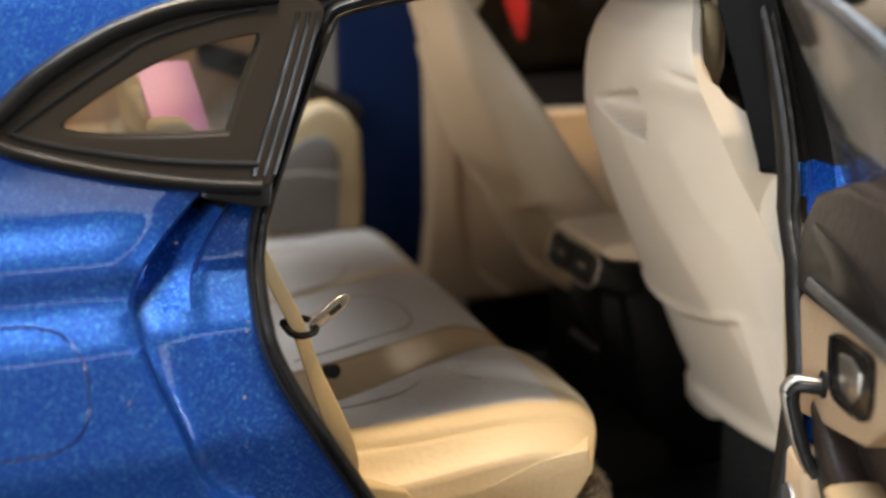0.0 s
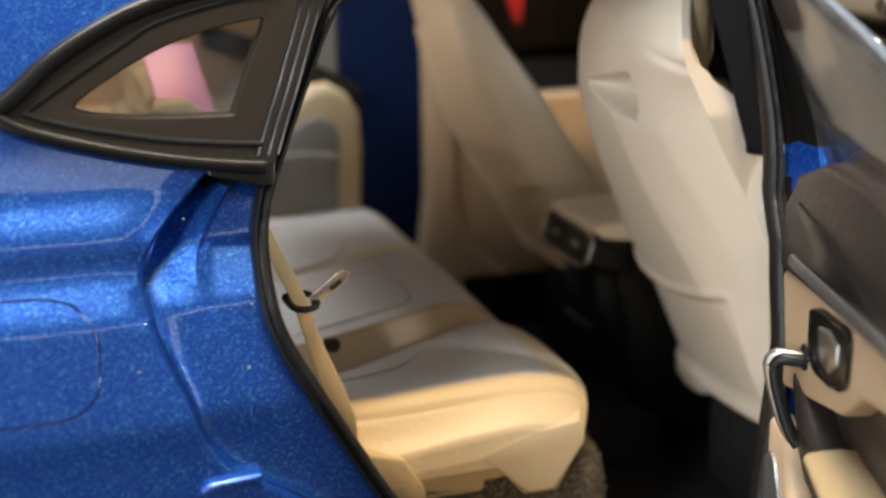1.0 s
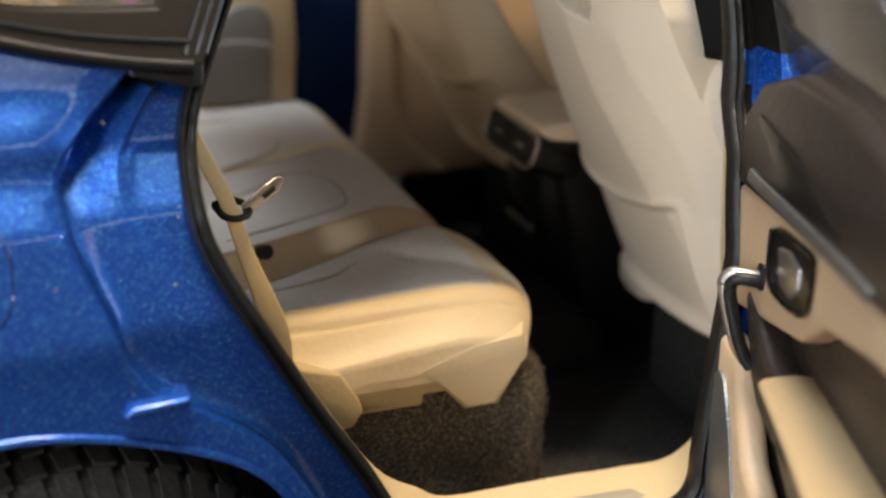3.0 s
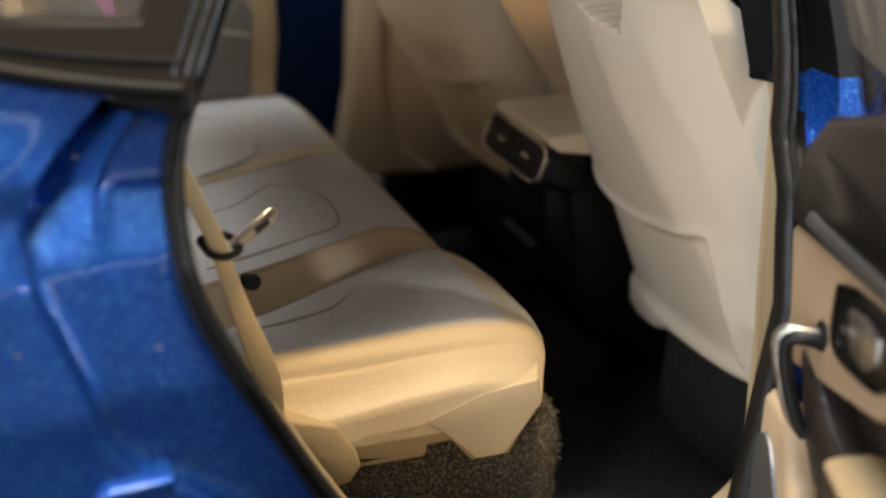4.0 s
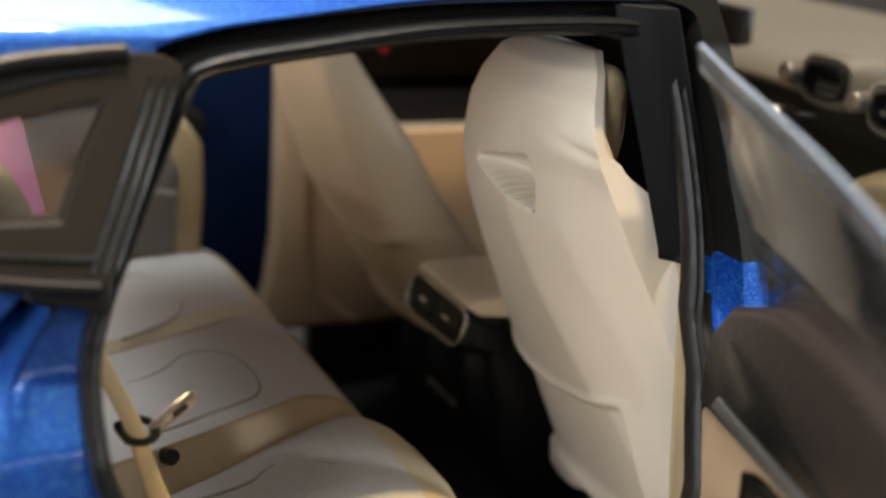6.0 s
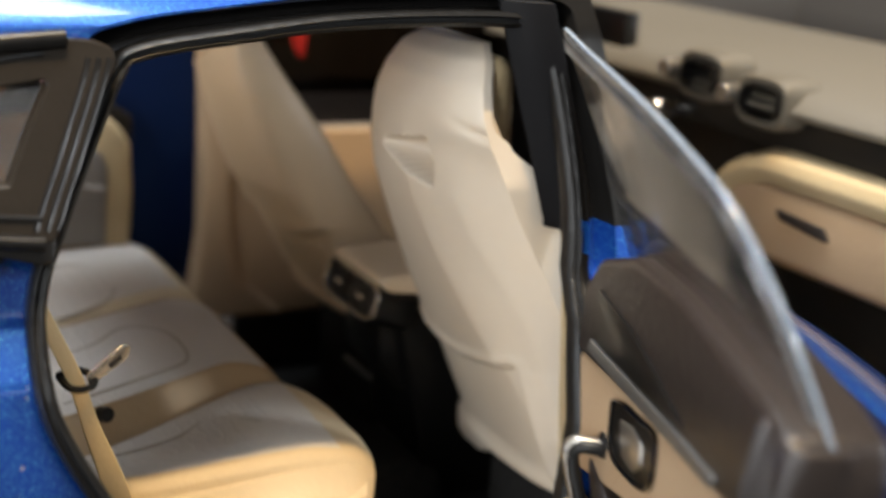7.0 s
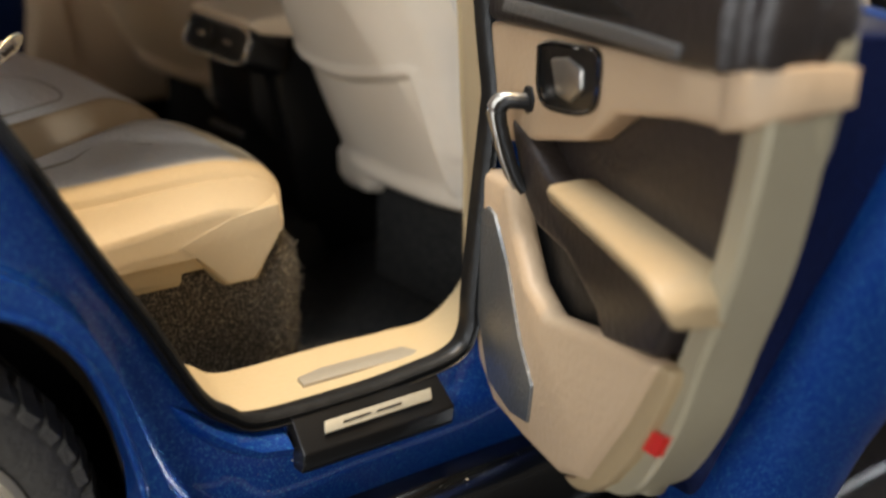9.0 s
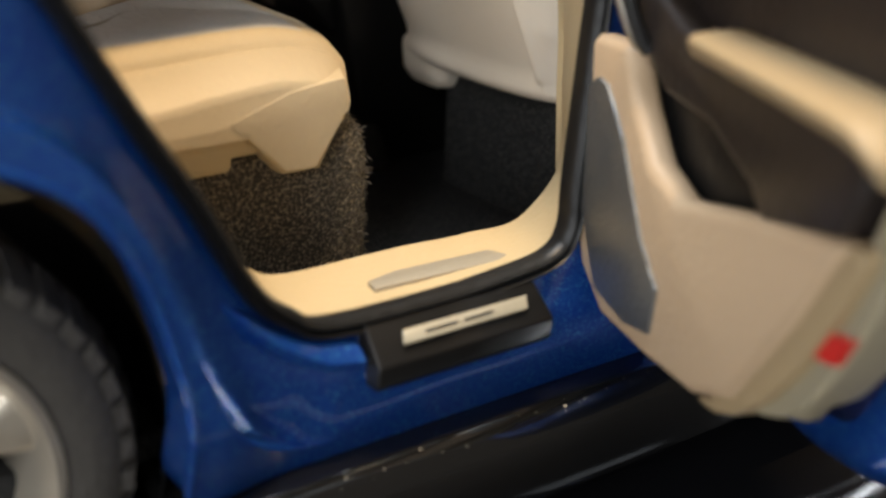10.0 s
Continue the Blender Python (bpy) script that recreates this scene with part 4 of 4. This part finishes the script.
def front_seat(mirror=False):
    seat = thing("front_seat", "pale cream front seat seen from behind, with moulded back shell", "car seat", "front seats")
    my = (lambda y: 2 * MID - y) if mirror else (lambda y: y)
    #        z     rear x  outer y inner y depth
    table = [(.490, .412, .195, .60, .19), (.50, .400, .19, .615, .20), (.60, .36, .185, .635, .20), (.70, .32, .19, .645, .20), (.80, .28, .20, .655, .20), (.90, .24, .21, .662, .185),
             (1.0, .205, .225, .665, .15), (1.06, .192, .235, .657, .125), (1.12, .187, .25, .637, .085), (1.16, .188, .26, .622, .065), (1.20, .195, .275, .602, .06), (1.24, .212, .30, .575, .055), (1.265, .240, .34, .54, .03)]
    zs = [t[0] for t in table]

    def lean(p):
        """The seat stands a little deeper in the car towards its foot."""
        k = table_at([(.4, .052), (.73, .050), (.90, .030), (1.05, .012), (1.3, .010)], p[2])
        if mirror:
            # the far seat is set further back and reclined
            p = (p[0] + table_at([(.45, -.02), (.65, -.06), (.80, -.10), (1.1, -.085)], p[2]), p[1] - .02, p[2] + .05)
        return (p[0] + k * (p[0] + .75), my(p[1] + k * (p[1] + 1.35)), p[2] + k * (p[2] - 1.42))

    rings = []
    K, M = 150, 190
    border = [(.67, .742), (.62, .722), (.576, .706), (.50, .70), (.43, .703), (.32, .725), (.275, .738), (.259, .735), (.252, .70), (.238, .60), (.232, .53)]
    crease = [(.345, 1.0), (.324, .94), (.283, .879), (.238, .785), (.212, .70), (.205, .60)]
    for k in range(K):
        z = .490 + (1.265 - .490) * k / (K - 1)
        x, yo, yi, thick = (float(np.interp(z, zs, [t[j] for t in table])) for j in (1, 2, 3, 4))
        ring = []
        for i in range(M):
            # the back is sampled evenly, the hidden front coarsely
            sa = 1 if i < 150 else -1
            t = 1 - 2 * i / 150 if sa > 0 else -1 + 2 * (i - 150) / (M - 150)
            s = math.sin(math.pi / 2 * t) * .6 + t * .4
            r = sa * max(0.0, 1 - abs(s) ** (2 / .42)) ** .21
            y = (yo + yi) / 2 + (yi - yo) / 2 * s
            px = x + thick / 2 - thick / 2 * r
            v = (y - yo) / (yi - yo)
            if sa > 0:
                px += .022 * (2 * v - 1) ** 2 - .01
                # lower panel set back inside a raised border, a crease above it, a lip below
                edge = off_line(y, z, border)
                line = table_at([(.238, .60), (.252, .70), (.259, .735), (.275, .738), (.32, .725), (.43, .703), (.50, .70), (.576, .706), (.67, .742)], y)
                below = smoothstep(.004, .016, edge) if (z < line and y > .232 + max(0, z - .53) * .13) else 0
                px += .013 * below * smoothstep(.50, .54, z)
                px -= .006 * math.exp(-(edge / .009) ** 2)
                px -= .005 * math.exp(-(off_line(y, z, crease) / .018) ** 2)
                px -= .004 * smoothstep(.524, .506, z)
                ridge = table_at([(.50, .222), (.60, .240), (.72, .290), (.80, .338), (.90, .395), (1.0, .430), (1.10, .442), (1.26, .440)], z)
                px += .55 * (1 - .8 * smoothstep(1.04, 1.15, z)) * max(0, ridge - y + .012) ** 2 / (max(0, ridge - y + .012) + .03)
                px += .009 * math.exp(-(off_line(y, z, [(.15, 1.095), (.28, 1.128), (.35, 1.150)]) / .009) ** 2) * smoothstep(.350, .28, y)
                yy = (y - .385) / .15
                if 0 < yy < 1:
                    half = .003 + .036 * (1 - yy) * smoothstep(0, .05, yy)
                    px += .15 * (1 - yy) ** .8 * smoothstep(half + .006, half - .005, abs(z - 1.068 + .008 * (1 - yy))) * smoothstep(0, .06, yy)
            ring.append(lean((px, y, z)))
        rings.append(ring)
    # The far seat wears a darker, warmer SHELL copy; its shade is painted in.
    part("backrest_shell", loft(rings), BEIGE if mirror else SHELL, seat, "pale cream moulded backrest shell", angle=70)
    part("seat_cushion", loft([[lean((x, .27, z - .1)), lean((x, .64, z - .1)), lean((x, .66, z - .01)), lean((x, .62, z + .01)), lean((x, .30, z + .01)), lean((x, .26, z - .01))] for x, z in ((.60, .50), (.7, .50), (.85, .52), (.95, .51), (.98, .47))]), CREAM, seat, "cream seat cushion", bevel=0.02)
    part("seat_foot", loft([[lean((.42 + d, .50 + 1.6 * d, z)), lean((.42 + d, .622 - d, z)), lean((.50 - d, .622 - d, z)), lean((.50 - d, .50 + d, z))] for z, d in ((.436, .026), (.442, .014), (.46, .004), (.52, .0))]), SHELL, seat, bevel=0.02)
    part("seat_mount", block(.53, .95, min(my(.26), my(.64)), max(my(.26), my(.64)), .20, .50), FLOOR, seat, "black seat mount", bevel=0.01)
    part("head_pillow", loft([[lean((x, y0, z0)), lean((x, y1, z0)), lean((x, y1, z1)), lean((x, y0, z1))] for x, y0, y1, z0, z1 in ((.245, .30, .57, 1.10, 1.24), (.29, .30, .57, 1.10, 1.25), (.32, .34, .53, 1.12, 1.22))]), CREAM, seat, bevel=0.02)
    return seat


def console():
    c = thing("centre_console", "cream-topped centre console with black rear air vents", "console")
    part("armrest_lid", loft([[(x, y0, z), (x, y1, z), (x, y1 - .01, z + h), (x, y0 + .01, z + h)] for x, y0, y1, z, h in ((.325, .78, 1.03, .708, .012), (.345, .775, 1.035, .695, .03), (.6, .775, 1.035, .66, .075), (.95, .80, 1.01, .64, .08))]), BEIGE, c, "cream armrest lid", bevel=0.012)
    part("console_body", loft([[(x, .79, z), (.95, .79, z), (.95, 1.02, z), (x, 1.02, z)] for x, z in ((.47, .20), (.43, .40), (.39, .56), (.37, .655))]), BLACK, c, "black console body", bevel=0.012)
    vd = lambda y, h, w: (.300 + .022 * h - w * .95, y, .632 + .076 * h + w * .3)
    pod = part("vent_pod", prism([(.765, .2), (.765, .8), (.785, 1.0), (1.0, 1.0), (1.025, .8), (1.025, .2), (1.0, .0), (.785, .0)], vd, -.09, .0), BLACK, c, "black rear vent pod", bevel=0.006)
    part("vent_rim", tube([vd(y, h, .002) for y, h in ((.775, .2), (.772, .5), (.775, .8), (.80, .95), (.9, .95), (.985, .95), (1.013, .78), (1.016, .5), (1.013, .22), (.985, .05), (.9, .05), (.80, .05), (.775, .2))], .0035, 80, 6), CHROME, pod, "thin silver rim")
    for y in (.842, .948):
        v = part("air_vent", prism([(y - .044, .16), (y + .044, .16), (y + .044, .84), (y - .044, .84)], vd, 0, .003), RUBBER, pod, bevel=0.002)
        part("vent_tab", prism([(y - .016, .47), (y + .016, .47), (y + .016, .55), (y - .016, .55)], vd, .003, .008), CHROME, v, "small silver vent tab", bevel=0.001)
    part("lower_pod", loft([[(x, .82, z), (.5, .82, z), (.5, .99, z), (x, .99, z)] for x, z in ((.40, .46), (.35, .52), (.34, .63))]), BLACK, c, bevel=0.008)
    part("kick_strip", prism([(.86, 0), (.99, 0), (.99, 1), (.86, 1)], lambda y, h, w: (.372 - w, y + .03, .458 + .012 * h), 0, .012), GREY, c, "thin grey strip", bevel=0.001)
    part("tunnel", loft([[(-.40, y0, z), (.5, y0, z), (.5, y1, z), (-.40, y1, z)] for z, y0, y1 in ((.20, .74, 1.07), (.30, .80, 1.01))]), FLOOR, c, "black flocked floor tunnel", bevel=0.02)


def seat_belt():
    b = thing("seat_belt", "cream seat belt with black guide loop and silver tongue", "seat belt")
    pts = curve([(-.452, .275, .92), (-.432, .270, .875), (-.404, .262, .81), (-.382, .258, .735), (-.358, .258, .665), (-.337, .262, .60), (-.33, .27, .54)], 40)
    rings = []
    for i, p in enumerate(pts):
        wd = .0105 + .0055 * smoothstep(16, 30, i)
        rings.append([(p.x - wd, p.y - .004, p.z - wd * .35), (p.x + wd, p.y - .004, p.z + wd * .35), (p.x + wd, p.y + .004, p.z + wd * .35), (p.x - wd, p.y + .004, p.z - wd * .35)])
    part("webbing", loft(rings), STRAP, b, bevel=0.002)
    part("guide_loop", tube([(-.424, .268, .812), (-.414, .248, .801), (-.396, .244, .797), (-.378, .252, .80), (-.380, .272, .808), (-.400, .280, .813), (-.424, .268, .812)], .0052, 40, 8), RUBBER, b, "black guide loop")
    pill = [(-.384, .793), (-.330, .822), (-.322, .830), (-.320, .840), (-.328, .845), (-.338, .843), (-.388, .812)]
    tongue = part("tongue", prism(pill, lambda a, c, w: (a, .258 + .30 * (a + .384) + w, c), -.003, .004), CHROME, b, "silver belt tongue", bevel=0.002)
    part("tongue_slot", prism([(-.352, .8155), (-.334, .8255), (-.337, .832), (-.356, .822)], lambda a, c, w: (a, .258 + .30 * (a + .384) + w, c), -.0045, -.002), DARK, tongue, "dark slot")
    part("buckle_button", tube([(-0.311, .520, 0.630), (-0.305, .505, 0.638), (-0.300, .488, 0.642)], .0125, 10, 14), RUBBER, b, "black belt button")


def under_seat():
    pts = []
    for z, g in ((.19, 0), (.41, 0), (.455, -.012), (.478, -.04)):
        pts.append([(-.45, .282 - g, z), (.05 + g, .282 - g, z), (.095 + g, .287 - g, z), (.13 + g, .305, z), (.142 + g, .34, z), (.142 + g, .40, z), (.14 + g, 1.55, z), (-.45, 1.55, z)])
    rnd = random.Random(3)
    bm = bmesh.new()
    for _ in range(2600):
        k, i, f, g = rnd.randrange(1, 3), rnd.randrange(0, 6), rnd.random(), rnd.random()
        if rnd.random() < .5:
            k, f = 0, .35 + .65 * f
        low = Vector(pts[k][i]).lerp(Vector(pts[k][i + 1]), g)
        p = low.lerp(Vector(pts[k + 1][i]).lerp(Vector(pts[k + 1][i + 1]), g), f)
        if p.y > .75:
            continue
        away = Vector((p.x + .05, p.y - .50, (p.z - .40) * (1.5 if k else .2))).normalized()
        d = (away + Vector((rnd.gauss(0, .7), rnd.gauss(0, .7), rnd.gauss(0, .7)))) * rnd.uniform(.002, .0062)
        s = Vector((rnd.gauss(0, 1), rnd.gauss(0, 1), rnd.gauss(0, 1))).normalized() * .0007
        tip = p + d + Vector((0, 0, -.3 * d.length))
        bm.faces.new([bm.verts.new(q) for q in (p - s, p + s, p + d * .6 + s * .8, tip)])
    tagged(part("carpet_nap", bm, FIBRE, model_car, smooth=False), kind="stuff")
    part("seat_box_carpet", loft(pts), CARPET, model_car, "charcoal flock carpet over the seat box", angle=60)


def dashboard():
    d = thing("dashboard", "tan and cream dashboard with black vent band", "dashboard")
    y0, y1 = -.06, 1.75
    sec = lambda pts: loft([[(x, y, z) for x, z in pts] for y in (y0, y1)])
    part("lower_panel", loft([[(1.06, y, .80), (1.00, y, .83), (.985, y, .97), (1.10, y, .98), (1.15, y, .8)] for y in (y0 + .02, .55)]), TAN, d, "tan lower dashboard with a glove box", bevel=0.012)
    part("ledge", loft([[(.985, y, z - .06), (.965, y, z - .03), (.975, y, z), (1.10, y, z + .02), (1.10, y, z - .06)] for y, z in ((y0, 1.035), (.2, 1.036), (.43, 1.036), (.50, 1.02), (.545, .995), (.575, .965))]), CREAM, d, "pale cream dashboard ledge", bevel=0.008)
    part("vent_band", sec([(1.03, 1.04), (1.03, 1.115), (1.14, 1.12), (1.14, 1.04)]), BLACK, d, "black vent band", bevel=0.004)
    part("dash_top", sec([(.99, 1.112), (.98, 1.125), (1.02, 1.16), (1.25, 1.20), (1.65, 1.20), (1.65, 1.05), (1.1, 1.11)]), DASH, d, "pale cream dashboard top", bevel=0.01)
    for y, zc in ((-.03, 1.103), (.475, 1.132), (.665, 1.152)):
        oval = lambda k, x, g=0.0: [(x, y + (k * .058 + g) * math.copysign(abs(math.cos(a)) ** .6, math.cos(a)), zc + (k * .034 + g) * math.copysign(abs(math.sin(a)) ** .6, math.sin(a))) for a in [2 * math.pi * q / 40 for q in range(40)]]
        v = part("air_vent", loft([oval(1.0, 1.05), oval(1.0, .972), oval(.97, .966), oval(.86, .966), oval(.82, .975), oval(.80, 1.0)]), BLACK, d, "black oval air vent", angle=50)
        part("vent_surround", loft([oval(1.0, 1.06, .020), oval(1.0, .985, .020), oval(1.0, .974, .012), oval(1.0, .976, .001)], cap=False), DASH, v, "taupe surround", angle=50)
        for k in (-.5, 0, .5):
            part("slat", block(.982, .998, y - .045, y + .045, zc - .002 + k * .036, zc + .003 + k * .036), RUBBER, v)
        part("vent_knob", loft([[(x, y + .080 + r * math.cos(a), zc + .004 + r * math.sin(a)) for a in [2 * math.pi * q / 20 for q in range(20)]] for x, r in ((.99, .021), (.950, .021), (.942, .018), (.940, .008))]), SATIN, v, "silver vent knob", angle=40)
    part("dial", loft([[(x, .80 + r * math.cos(a), 1.052 + r * math.sin(a)) for a in [2 * math.pi * q / 32 for q in range(32)]] for x, r in ((1.03, .03), (.975, .03), (.966, .026), (.966, .018), (.972, .015))]), CHROME, d, "silver dial", angle=30)
    for k in range(8):
        part("grille_slat", block(.966, .984, .715 + .018 * k, .725 + .018 * k, .952, 1.004), SCUFF, d)
    part("glove_handle", prism([(.255, .905), (.385, .917), (.395, .935), (.27, .928)], lambda a, b, w: (.995 - w, a, b), 0, .016), DARK, d, "dark glove box handle", bevel=0.003)
    part("screen_block", block(1.02, 1.06, 1.0, 1.5, 1.12, 1.24), BLACK, d, bevel=0.006)
    part("firewall", block(1.2, 1.25, y0, y1, .2, 1.05), RUBBER, d, bevel=0.01)


def small_things():
    tagged(part("pink_film_strip", loft([[(-.550 + s, y, z), (-.455 + s, y, z), (-.455 + s, y + .006, z - .006), (-.550 + s, y + .006, z - .006)] for z, s, y in ((.895, .03, .68), (.98, .012, .73), (1.06, .0, .79), (1.125, -.012, .86))]), PINK), "pink film strip on the parcel shelf", "film strip")
    tagged(part("red_tag", loft([[(x0, 1.5, z), (x1, 1.5, z), (x1, 1.51, z), (x0, 1.51, z)] for z, x0, x1 in ((1.058, .424, .434), (1.075, .412, .438), (1.12, .395, .442), (1.20, .365, .440), (1.30, .34, .43))]), RED, bevel=0.002), "small red tag hanging beside the far front seat", "tag")


rear_bench()
front_seat()
front_seat(True)
console()
seat_belt()
under_seat()
dashboard()
small_things()
